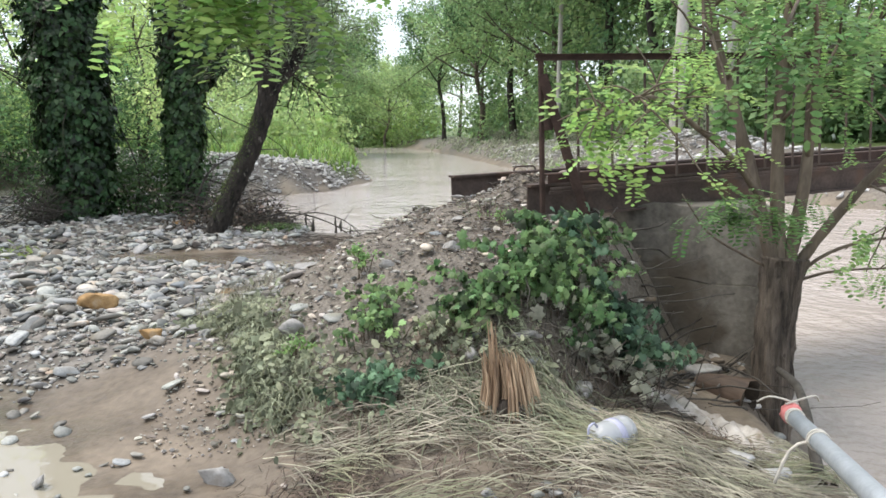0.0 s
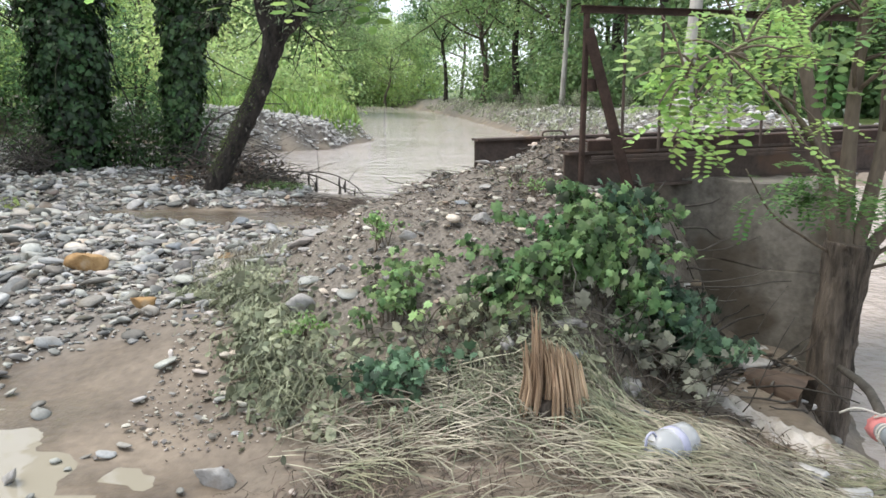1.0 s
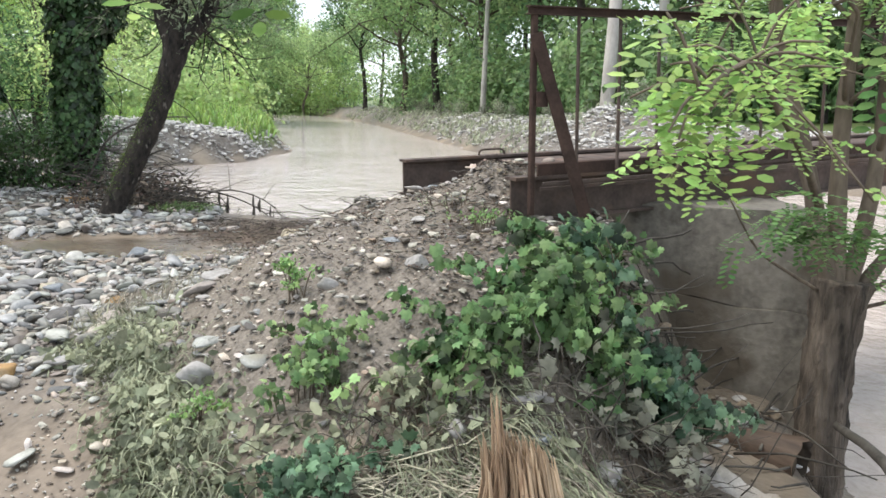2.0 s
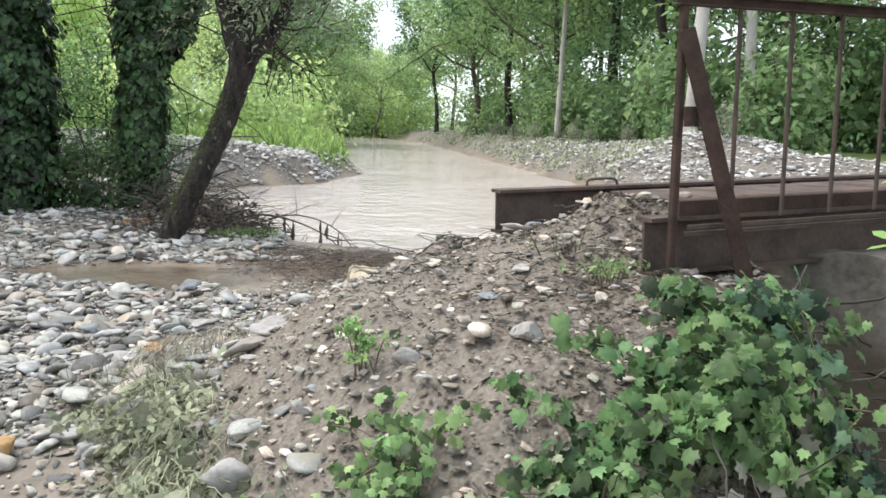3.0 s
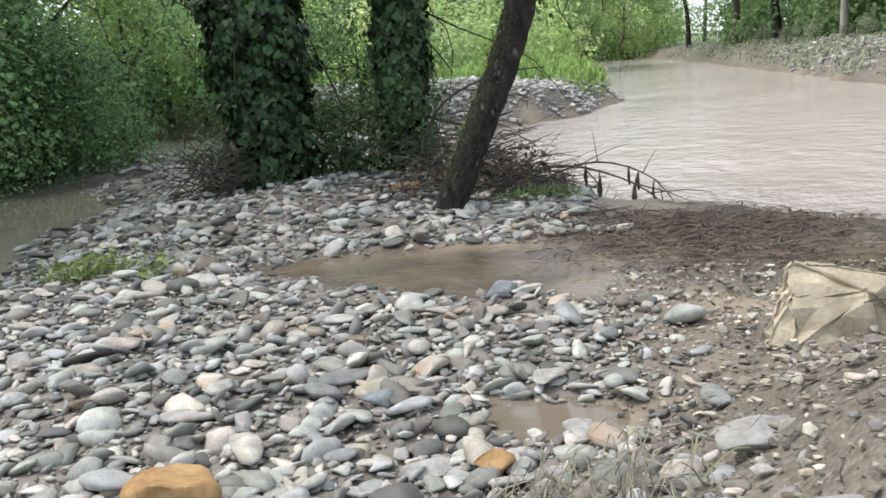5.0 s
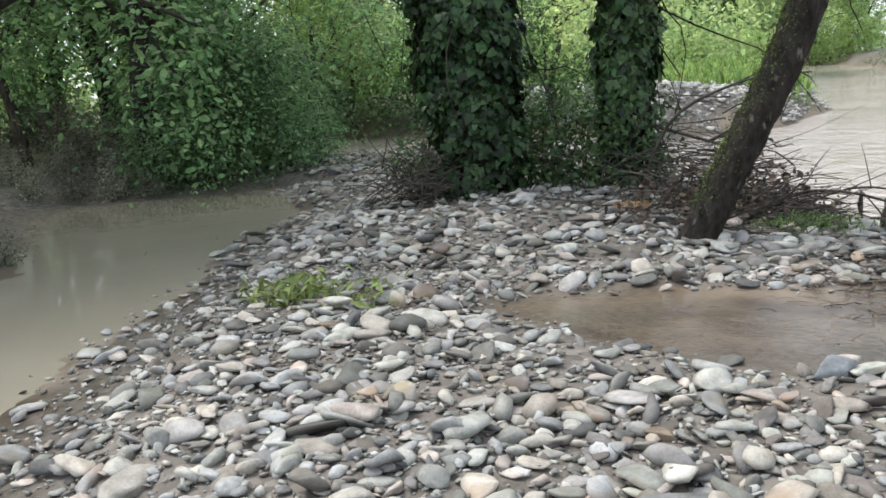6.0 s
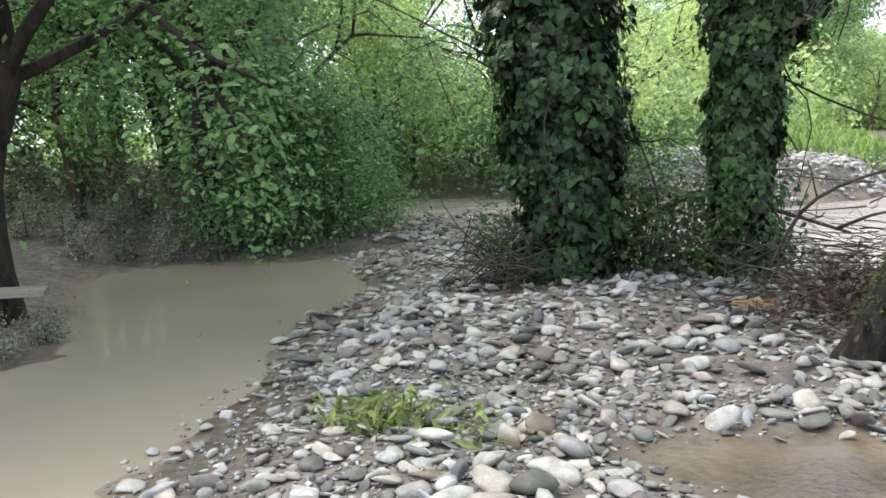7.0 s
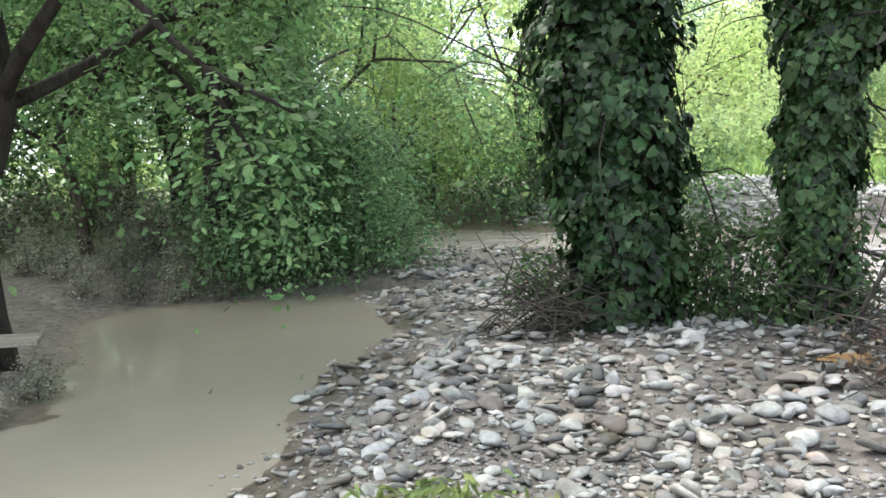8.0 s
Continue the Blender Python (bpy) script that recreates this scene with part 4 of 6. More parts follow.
def forest():
    rng = np.random.default_rng(21)
    a = wood_tree("forest_tree", 31, 7.0, 0.24, 3.6, 2, 9000, 0.54, 0.25, L_FOREST, M_BARK2, "tall leafy broadleaf tree in the riverside wood", low=30)
    b = wood_tree("forest_tree", 32, 9.0, 0.26, 3.2, 2, 9000, 0.54, 0.25, L_DEEP, M_BARK, "dark green tall tree in the riverside wood", low=20)
    c = wood_tree("forest_tree", 33, 6.0, 0.20, 3.4, 2, 9000, 0.54, 0.25, L_PALE, M_BARK2, "pale green willow in the riverside wood", low=40)
    d = wood_tree("forest_tree", 34, 5.0, 0.18, 3.0, 2, 9000, 0.54, 0.25, L_LIGHT, M_BARK2, "bright green young tree in the riverside wood", low=50)
    sets = {0: [], 1: [], 2: [], 3: []}
    right = [(17, 44), (13, 50), (22, 52), (18, 58), (11, 58), (9, 66), (14, 68), (24, 64), (8, 76), (13, 80), (20, 76), (5.5, 88), (10, 92), (17, 90), (2, 104), (7, 106), (14, 108), (27, 42), (33, 48), (31, 36), (40, 38), (28, 58), (23, 40), (26, 36), (36, 42)]
    left = [(-13, 86), (-17, 88), (-11, 82), (-24, 90), (-14, 74), (-19, 78), (-13, 88), (-18, 96), (-16, 110), (-28, 84), (-33, 76), (-27, 80), (-36, 66), (-36, 24), (-42, 32), (-33, 13), (-44, 20), (-22, 125), (-14, 132), (-6, 124), (-2, 135), (4, 122), (-50, 50), (-9, 142), (-20, 150), (-28, 165), (0, 150), (-12, 160), (-14, 144), (-8, 150), (-17, 138), (-5, 140)]
    for k, (x, y) in enumerate(right):
        sets[[0, 1, 1, 2, 1, 0][k % 6]].append((x + rng.normal(0, 0.6), y + rng.normal(0, 0.6), rng.uniform(1.05, 1.5), rng.uniform(0, 360)))
    for k, (x, y) in enumerate(left):
        sets[[2, 3, 0, 2, 1, 3][k % 6]].append((x + rng.normal(0, 0.6), y + rng.normal(0, 0.6), rng.uniform(0.95, 1.35), rng.uniform(0, 360)))
    for k, t in enumerate((a, b, c, d)):
        plant_copies(t, sets[k], "riverside wood")
    s1 = wood_tree("bank_shrub", 41, 1.2, 0.06, 0.9, 1, 1400, 0.30, 0.14, L_SCRUB, M_TWIG, "mud-coated grey-green shrub on the river bank", True, 30)
    s2 = wood_tree("bank_shrub", 42, 1.6, 0.07, 1.1, 1, 1700, 0.42, 0.26, L_FOREST, M_TWIG, "green shrub at the foot of the wood", True, 30)
    s3 = wood_tree("bank_shrub", 43, 1.4, 0.06, 1.2, 1, 1800, 0.5, 0.24, L_LIGHT, M_TWIG, "light green shrub behind the gravel spit", True, 40)
    p1, p2, p3 = [], [], []
    for y in np.arange(34, 96, 4.4):
        x = float(np.interp(y, FAR_Y, FAR_X))
        p1.append((x + rng.uniform(2.6, 4.5), y, rng.uniform(0.3, 0.55), rng.uniform(0, 360)))
        p2.append((x + rng.uniform(5.5, 9.0), y + 1, rng.uniform(1.2, 2.0), rng.uniform(0, 360)))
    for x, y in [(20, 46), (24, 47), (28, 44), (22.5, 42), (30, 50), (26, 53), (33, 45), (19, 50), (36, 47)]:
        p2.append((x, y, rng.uniform(1.8, 2.4), rng.uniform(0, 360)))
    for x, y, s in [(-16, 128, 2.4), (-11, 131, 2.6), (-6, 130, 2.6), (-22, 134, 2.5), (-1, 128, 2.4), (-9, 47, 1.2), (-12, 43, 1.5), (-17, 42, 1.8), (-21, 38, 1.7), (-25, 42, 1.9), (-15, 48, 2.0), (-10, 54, 1.6), (-8, 60, 1.5), (-29, 36, 1.8), (-19, 33, 1.2), (-24, 31, 1.3), (-33, 42, 2.0), (-12, 38, 1.0), (-38, 36, 2.0), (-20, 46, 2.2)]:
        p3.append((x, y, s, rng.uniform(0, 360)))
    plant_copies(s1, p1, "bank shrubs")
    plant_copies(s2, p2, "wood edge shrubs")
    plant_copies(s3, p3, "light shrubs")


forest()


def pale_trunk(at, h, r, lean, label):
    ob = holder("poplar_tree", (at[0], at[1], float(height(*at)) - 0.1))
    rng = np.random.default_rng(int(at[0] * 10))
    line = smooth_line([(0, 0, -0.3), (lean * 0.4, 0, h * 0.4), (lean, 0, h)], 14)
    out, tips = [tube(line, np.linspace(r, r * 0.6, 14), 10, 0.03, rng)], []
    for k in range(6):
        a = k * 2.3
        grow(rng, line[13 - k % 3], (math.cos(a), math.sin(a), 0.8), 2.6, r * 0.4, 1, out, tips)
    part_np("trunk", *join(out), M_PALE, ob)
    part_np("crown", *leaves_round(rng, tips, 2500, 0.8, 0.4), L_FOREST, ob)
    return tagged(ob, label, "tree", "pale poplars")


pale_trunk((10.25, 37.2), 13, 0.31, 0.5, "bare pale poplar trunk beside the gravel heaps")
pale_trunk((14.2, 41.5), 13, 0.28, -0.5, "slim pale poplar trunk at the wood edge")
pale_trunk((8.3, 58.0), 14, 0.2, 0.3, "grey slim poplar trunk in the wood")


def ivy_cover(rng, line, rad, count, size, flare=0.0):
    """Ivy leaves all over a stem."""
    i = rng.uniform(0, len(line) - 1.001, count)
    k = i.astype(int)
    u = (i - k)[:, None]
    p = line[k] * (1 - u) + line[k + 1] * u
    d = line[k + 1] - line[k]
    d /= np.linalg.norm(d, axis=1, keepdims=True)
    r = (rad[k] * (1 - u[:, 0]) + rad[k + 1] * u[:, 0]) * (1 + np.abs(rng.normal(0, 0.14, count)))
    a = rng.uniform(0, 6.28, count)
    x = np.cross(d, np.array([0.0, 1.0, 0.1]))
    x /= np.linalg.norm(x, axis=1, keepdims=True)
    y = np.cross(d, x)
    o = x * np.cos(a)[:, None] + y * np.sin(a)[:, None]
    lump = 1 + 0.17 * np.sin(p[:, 2] * 5 + a * 2) + 0.13 * np.sin(p[:, 2] * 11 - a * 4) + 0.08 * np.sin(p[:, 2] * 23 + a * 7)
    at = p + o * (r * lump)[:, None]
    thin = rng.uniform(0, 1, count) < 0.32 + 0.68 * sstep(0.05, 1.15, p[:, 2] + 0.35 * np.sin(a * 2 + 0.6))
    at, o, count = at[thin], o[thin], int(thin.sum())
    nrm = o + rng.normal(0, 0.35, (count, 3)) + np.array([0, 0, 0.45])
    down = frames_to(nrm, rng, rng.normal(np.pi, 0.6, count))
    return stamp(IVY[0], IVY[1], at, down, size * np.exp(rng.normal(0, 0.22, count)))


def ivy_tree(at, line, rad, seed, leaves, label, branches):
    rng = np.random.default_rng(seed)
    ob = holder("ivy_tree", (at[0], at[1], float(height(*at))))
    line = smooth_line(line, 22)
    rad = np.interp(np.linspace(0, 1, 22), np.linspace(0, 1, len(rad)), rad)
    out, tips, covers = [tube(line, rad * 0.72, 14, 0.06, rng)], [], [ivy_cover(rng, line, rad, leaves, 0.094)]
    for pts, r0 in branches:
        b = smooth_line(pts, 10)
        br = np.linspace(r0, r0 * 0.7, 10)
        out.append(tube(b, br * 0.7, 9, 0.05, rng))
        covers.append(ivy_cover(rng, b, br, leaves // 4, 0.094))
        for q in range(4):
            grow(rng, b[-1 - q], rng.normal(0, 0.5, 3) + np.array([0, 0, 1.1]), 1.3, r0 * 0.35, 1, out, tips)
    for q in range(26):
        i = rng.integers(9, 21)
        w = rng.normal(0, 1, 3) + np.array([0, 0, 0.35])
        p0 = line[i] + w / np.linalg.norm(w) * rad[i] * 0.6
        pts = smooth_line([p0, p0 + w * 0.35, p0 + w * 0.7 + rng.normal(0, 0.15, 3), p0 + w * 1.0 + np.array([0, 0, -0.3])], 8)
        out.append(tube(pts, np.linspace(0.014, 0.004, 8), 4, 0, rng))
    for q in range(5):
        a = q * 1.3
        grow(rng, line[-1], (math.cos(a), math.sin(a), 1.0), 2.0, rad[-1] * 0.4, 2, out, tips)
    part_np("trunk", *join(out), M_BARK, ob)
    part_np("ivy", *join(covers), L_IVY, ob, "dark glossy ivy leaves")
    part_np("crown", *leaves_round(rng, tips, 2600, 0.35, 0.10), L_PALE, ob, "thin grey-green foliage")
    return tagged(ob, label, "tree", "ivy-clad trees")


ivy_tree((-6.3, 16.2), [(0.02, 0, -0.3), (0.0, 0, 0.6), (-0.05, 0, 1.6), (-0.15, 0, 2.6), (-0.25, 0, 3.8), (-0.4, 0, 5.4)], [0.40, 0.41, 0.47, 0.53, 0.55, 0.52, 0.4], 51, 15000,
         "thick old tree trunk covered in dark ivy", [([(-0.2, 0, 3.2), (-0.6, 0.2, 4.4), (-1.2, 0.3, 5.6)], 0.28), ([(-0.1, 0, 3.4), (0.5, 0.2, 4.6), (0.9, 0.2, 5.8)], 0.24)])
ivy_tree((-4.6, 16.7), [(0.0, 0, -0.3), (-0.02, 0, 0.7), (0.0, 0, 1.5), (0.05, 0, 2.3), (0.3, 0, 2.9), (0.75, 0, 3.5), (1.1, 0.1, 4.6)], [0.26, 0.25, 0.27, 0.31, 0.36, 0.34, 0.3], 52, 10500,
         "slimmer ivy-covered tree forking above the gravel", [([(0.05, 0, 2.2), (-0.12, 0, 3.0), (-0.2, 0.1, 4.4), (-0.3, 0.1, 5.4)], 0.3)])


def furrowed(line, rad, sides, depth, rng, count=9):
    """A stem whose bark runs in broken upright ridges."""
    n = len(line)
    v, f = tube(line, rad, sides, 0.0, rng)
    w = v.reshape(n + 2, sides, 3)
    a = np.linspace(0, 2 * np.pi, sides, endpoint=False)[None]
    s = np.concatenate([[0], np.cumsum(np.linalg.norm(np.diff(line, axis=0), axis=1))])[:, None]
    ridge = np.abs(np.sin(a * count / 2 + 1.1 * np.sin(s * 7 + a * 2) + 0.6 * np.sin(s * 17 - a * 3))) * (0.6 + 0.4 * np.sin(s * 23 + a * 5))
    push = 1 + depth * (ridge - 0.5) + 0.02 * rng.normal(0, 1, (n, sides))
    c = np.asarray(line)[:, None]
    w[1:-1] = c + (w[1:-1] - c) * push[..., None]
    return w.reshape(-1, 3), f


def leaning_tree():
    """A mossy pollard that leans over the river."""
    rng = np.random.default_rng(61)
    ob = holder("leaning_tree", (-3.42, 13.85, 0.06))
    line = smooth_line([(-0.05, 0, -0.25), (0.02, 0, 0.05), (0.33, 0, 0.75), (0.66, 0, 1.45), (0.86, 0, 2.0), (0.98, 0, 2.45)], 70)
    rad = np.interp(np.linspace(0, 1, 70), [0, 0.1, 0.25, 0.8, 1], [0.28, 0.19, 0.15, 0.138, 0.19])
    out, tips = [furrowed(line, rad, 44, 0.16, rng, 16)], []
    for pts, r in (([(0.95, 0, 2.3), (0.80, 0, 2.7), (0.72, 0, 3.2)], 0.17), ([(0.98, 0, 2.35), (1.27, 0, 2.58), (1.45, 0, 2.95)], 0.12), ([(0.97, 0, 2.4), (1.0, 0.05, 2.8), (1.05, 0, 3.2)], 0.10)):
        b = smooth_line(pts, 8)
        out.append(tube(b, np.linspace(r, r * 0.75, 8), 10, 0.08, rng))
        for q in range(15):
            w = rng.normal(0, 0.8, 3) + np.array([0, 0, 0.75])
            grow(rng, b[rng.integers(3, 8)], w, rng.uniform(0.6, 1.2), 0.013, 1, out, tips, 0.5, 0.1, (2, 3), 5)
    part_np("trunk", *join(out), M_WILLOW, ob)
    tips = [p for p in tips if p[2] > 2.55]
    part_np("crown", *leaves_round(rng, tips, 13000, 0.14, 0.072, LANCE), L_GREY, ob, "grey-green willow leaves")
    k = rng.integers(20, 52, 2600)
    a = rng.normal(0, 0.75, 2600)
    o = np.stack([-np.cos(a), np.sin(a), 0.45 * np.cos(a)], -1)
    o /= np.linalg.norm(o, axis=1, keepdims=True)
    o[:, 1] = -np.abs(o[:, 1]) * np.where(rng.uniform(0, 1, 2600) < 0.8, 1, -1)
    part_np("moss", *stamp(LEAF[0], LEAF[1], line[k] + rng.normal(0, 0.02, (2600, 3)) + o * rad[k][:, None] * 1.04, frames_to(o + rng.normal(0, 0.5, (2600, 3)), rng), 0.017 * np.exp(rng.normal(0, 0.3, 2600))), L_MOSS, ob, "green moss on the bark")
    near = [(0.95 + rng.normal(0, 0.35), rng.normal(0, 0.3), 2.75 + rng.normal(0, 0.2)) for _ in range(40)]
    part_np("shoot_foliage", *leaves_round(rng, near, 150, 0.09, 0.06, LANCE), L_GREY, ob, "sprouting grey-green shoots")
    tagged(ob, "leaning mossy pollarded willow at the river edge", "tree")


leaning_tree()


def grove():
    """The shaded trees beyond the side pool."""
    t1 = wood_tree("grove_tree", 72, 3.6, 0.24, 2.3, 2, 21000, 0.42, 0.092, L_GROVE, M_BARK, "dark-trunked tree overhanging the flooded side pool")
    t2 = wood_tree("grove_tree", 73, 3.4, 0.15, 2.2, 2, 12000, 0.36, 0.092, L_GROVE, M_BARK2, "leafy tree standing in the flooded grove")
    # sunlit look comes from the lighter leaf colour
    t3 = wood_tree("grove_tree", 76, 2.6, 0.12, 2.0, 2, 9500, 0.36, 0.11, L_LIGHT, M_BARK2, "sunlit yellow-green tree behind the pool", low=20)
    plant_copies(t1, [(-13.1, 18.2, 1.0, 0), (-11.55, 13.2, 1.0, 250), (-25.5, 27.0, 1.3, 200), (-19, 23.0, 1.2, 40)], "grove trees")
    # the last three are added as backing, to fill gaps and block light
    plant_copies(t2, [(-21.0, 25.2, 1.2, 0), (-16.6, 18.4, 0.8, 70), (-15.0, 22.8, 1.1, 150), (-22, 19, 1.1, 250), (-17.5, 14.8, 1.1, 20), (-12.7, 11.6, 0.95, 300), (-28, 22, 1.4, 170), (-30, 30, 1.5, 190), (-24, 15, 1.3, 35), (-26, 18.5, 1.4, 260), (-19.5, 17.2, 1.1, 310)], "grove trees")
    plant_copies(t3, [(-15.8, 27.4, 1.0, 0), (-13.0, 30.0, 1.3, 60), (-17.0, 31.0, 1.5, 140), (-23, 33, 1.5, 90), (-9.8, 30.5, 1.0, 200)], "grove trees")
    s = wood_tree("pool_bush", 74, 1.3, 0.06, 1.1, 1, 5600, 0.40, 0.09, L_POOL, M_TWIG, "dense green bush hanging over the pool edge", True, 40)
    # the last three bushes are added behind the grove to keep light out
    plant_copies(s, [(-12.6, 18.0, 0.62, 20), (-11.95, 18.65, 0.8, 310), (-11.35, 19.3, 0.72, 70), (-12.6, 19.2, 1.1, 200), (-12.75, 19.9, 0.85, 150), (-13.1, 21.0, 0.9, 250), (-13.7, 20.2, 1.15, 0), (-14.0, 21.3, 1.2, 80), (-15.0, 21.8, 1.5, 30), (-12.6, 28.9, 1.3, 200), (-15.5, 29, 1.5, 250), (-9.6, 29.2, 1.2, 100), (-17.5, 27.5, 1.2, 20), (-22.5, 17.0, 1.7, 60), (-20.5, 14.0, 1.6, 140), (-25, 21.5, 1.8, 220)], "pool bushes")
    g = wood_tree("grove_shrub", 75, 0.6, 0.03, 0.5, 1, 1500, 0.24, 0.085, L_DUST, M_TWIG, "low mud-coated weeds along the pool", True, 30)
    plant_copies(g, [(-13.5, 16.6, 0.4, 15), (-13.0, 17.0, 0.4, 95), (-13.4, 17.5, 0.5, 190), (-14.2, 17.2, 0.5, 275), (-13.9, 16.1, 0.35, 330), (-12.5, 17.3, 0.35, 140), (-14.7, 16.5, 0.5, 50), (-14.6, 19.0, 0.63, 0), (-15.4, 18.6, 0.56, 50), (-16.0, 19.6, 0.84, 100), (-17.2, 20.1, 0.84, 20), (-18.4, 20.7, 0.91, 80), (-10.3, 12.75, 0.32, 30), (-10.1, 12.1, 0.32, 140), (-10.3, 11.3, 0.39, 200), (-19.5, 19.4, 0.91, 10), (-21.5, 22.5, 1.05, 99), (-15.0, 20.9, 0.84, 240), (-14.9, 17.6, 0.4, 10), (-15.6, 16.5, 0.45, 60), (-16.5, 17.4, 0.5, 120), (-12.2, 19.2, 0.35, 33), (-13.0, 18.6, 0.35, 73), (-18.5, 18.0, 0.91, 10), (-23, 24, 1.12, 40), (-26, 24.5, 1.12, 200)], "muddy weeds")


grove()


def brushwood(name, centre, reach, count, length, radius, label, seed, rise=0.35, axis=None, category="brushwood"):
    rng = np.random.default_rng(seed)
    out = []
    for k in range(count):
        x, y = centre[0] + rng.normal(0, reach[0]), centre[1] + rng.normal(0, reach[1])
        z = float(height(x, y)) + abs(rng.normal(0, reach[2]))
        a = rng.uniform(0, 6.28) if axis is None else radians(axis) + rng.normal(0, 0.45)
        d = np.array([math.cos(a), math.sin(a), rng.normal(0, rise)])
        ln = length * rng.uniform(0.4, 1.3)
        p = [(x, y, z), (x + d[0] * ln * 0.5, y + d[1] * ln * 0.5, z + d[2] * ln * 0.5 + rng.normal(0, 0.07) * ln), (x + d[0] * ln, y + d[1] * ln, z + d[2] * ln)]
        p = smooth_line(p, 6) + rng.normal(0, 0.006, (6, 3))
        p[:, 2] = np.maximum(p[:, 2], height(p[:, 0], p[:, 1]) + 0.005)
        r = radius * rng.uniform(0.35, 1.4)
        out.append(tube(p, np.linspace(r, r * 0.45, 6), 5, 0.05, rng))
    return tagged(part_np(name, *join(out), M_TWIG), label, category, kind="stuff")


brushwood("brushwood", (-3.45, 15.7), (0.5, 0.6, 0.32), 420, 0.75, 0.0065, "tangled pile of dead grey brushwood behind the trees", 81, 0.22)
brushwood("brushwood", (-3.0, 14.9), (0.3, 0.35, 0.12), 200, 0.6, 0.006, "dead twigs trailing into the river", 82, 0.25, 20)
brushwood("brushwood", (-6.85, 15.8), (0.26, 0.22, 0.28), 380, 0.5, 0.007, "heap of flood twigs at the ivy trunk foot", 83, 0.5)
brushwood("brushwood", (0.12, 8.45), (0.24, 0.2, 0.03), 60, 0.38, 0.0045, "flood-borne sticks caught at the girder end", 84, 0.12, 200)
brushwood("brushwood", (0.25, 7.7), (0.45, 0.5, 0.01), 150, 0.2, 0.003, "small sticks and litter on the mound top", 85, 0.1)
brushwood("brushwood", (-2.15, 13.3), (0.25, 0.22, 0.02), 90, 0.32, 0.004, "washed-up reeds at the edge of the mud", 86, 0.08, -35)
brushwood("brushwood", (1.6, 6.3), (0.3, 0.25, 0.05), 60, 0.6, 0.007, "dead sticks below the abutment", 87, 0.15)

brushwood("brushwood", (-1.3, 12.7), (0.45, 0.35, 0.012), 170, 0.24, 0.004, "fine brown flood litter on the muddy river edge", 89, 0.05)


def understory():
    """Low growth between the ivy trunks."""
    rng = np.random.default_rng(88)
    tips = np.stack([rng.uniform(-6.0, -4.2, 160), rng.uniform(16.2, 17.1, 160), rng.uniform(0.2, 1.15, 160)], -1)
    tips = np.concatenate([tips, np.stack([rng.normal(-6.9, 0.3, 40), rng.normal(16.4, 0.25, 40), rng.uniform(0.15, 0.8, 40)], -1)])
    ob = holder("undergrowth", (0, 0, 0))
    out = [tube(smooth_line([(x, y, float(height(x, y))), (x + rng.normal(0, 0.1), y, z * 0.6), (x + rng.normal(0, 0.2), y + rng.normal(0, 0.2), z + 0.2)], 6), np.linspace(0.01, 0.004, 6), 4) for x, y, z in tips[::2]]
    part_np("stem", *join(out), M_TWIG, ob)
    part_np("foliage", *leaves_round(rng, tips, 5200, 0.13, 0.075), L_UNDER, ob)
    tagged(ob, "dark low shrubs filling the gap between ivy trunks", "shrub")


understory()


def bare_branch(points, r, label, seed, hang=0):
    rng = np.random.default_rng(seed)
    main = smooth_line(points, 14)
    out = [tube(main, np.linspace(r, r * 0.3, 14), 6, 0.04, rng)]
    for k in range(5):
        i = rng.integers(4, 13)
        d = rng.normal(0, 0.25, 3) + (main[i] - main[i - 1]) * 2
        out.append(tube(smooth_line([main[i], main[i] + d * 0.6, main[i] + d + np.array([0, 0, -0.05])], 5), np.linspace(r * 0.45, r * 0.12, 5), 4, 0, rng))
    for k in range(hang):
        i = rng.integers(6, 14)
        p = main[i] + rng.normal(0, 0.03, 3)
        out.append(tube([p, p - (0.01, 0, 0.12), p - (0, 0, 0.22)], [0.005, 0.02, 0.008], 5, 0.45, rng))
    return tagged(part_np("bare_branch", *join(out), M_TWIG), label, "branch", "bare flood branches")


bare_branch([(-4.3, 15.9, 0.2), (-3.9, 15.6, 1.0), (-3.2, 15.4, 1.35), (-2.6, 15.4, 1.4)], 0.022, "bare branch arching over the brushwood", 91)
bare_branch([(-3.3, 15.2, 0.1), (-2.5, 15.1, 0.35), (-1.7, 15.0, 0.15), (-1.2, 14.9, -0.25)], 0.018, "bare branch hung with flood litter over the water", 92, 6)
bare_branch([(-3.0, 15.4, 0.0), (-2.2, 15.6, 0.3), (-1.5, 15.6, 0.1), (-1.1, 15.5, -0.45)], 0.014, "thin branch dipping into the river", 93, 6)
bare_branch([(-5.6, 16.9, 0.2), (-5.5, 16.8, 1.0), (-5.75, 16.6, 1.9), (-5.85, 16.5, 2.6)], 0.02, "dead upright stick between the ivy trunks", 94)
bare_branch([(-5.9, 17.2, 0.6), (-5.1, 17.0, 1.0), (-4.4, 17.0, 0.85), (-3.6, 17.0, 0.6)], 0.05, "thick dead limb lying across the brushwood", 95)
bare_branch([(-2.0, 14.7, -0.6), (-2.0, 14.7, -0.1), (-2.0, 14.65, 0.35)], 0.02, "dark twig standing in the river", 96, 3)


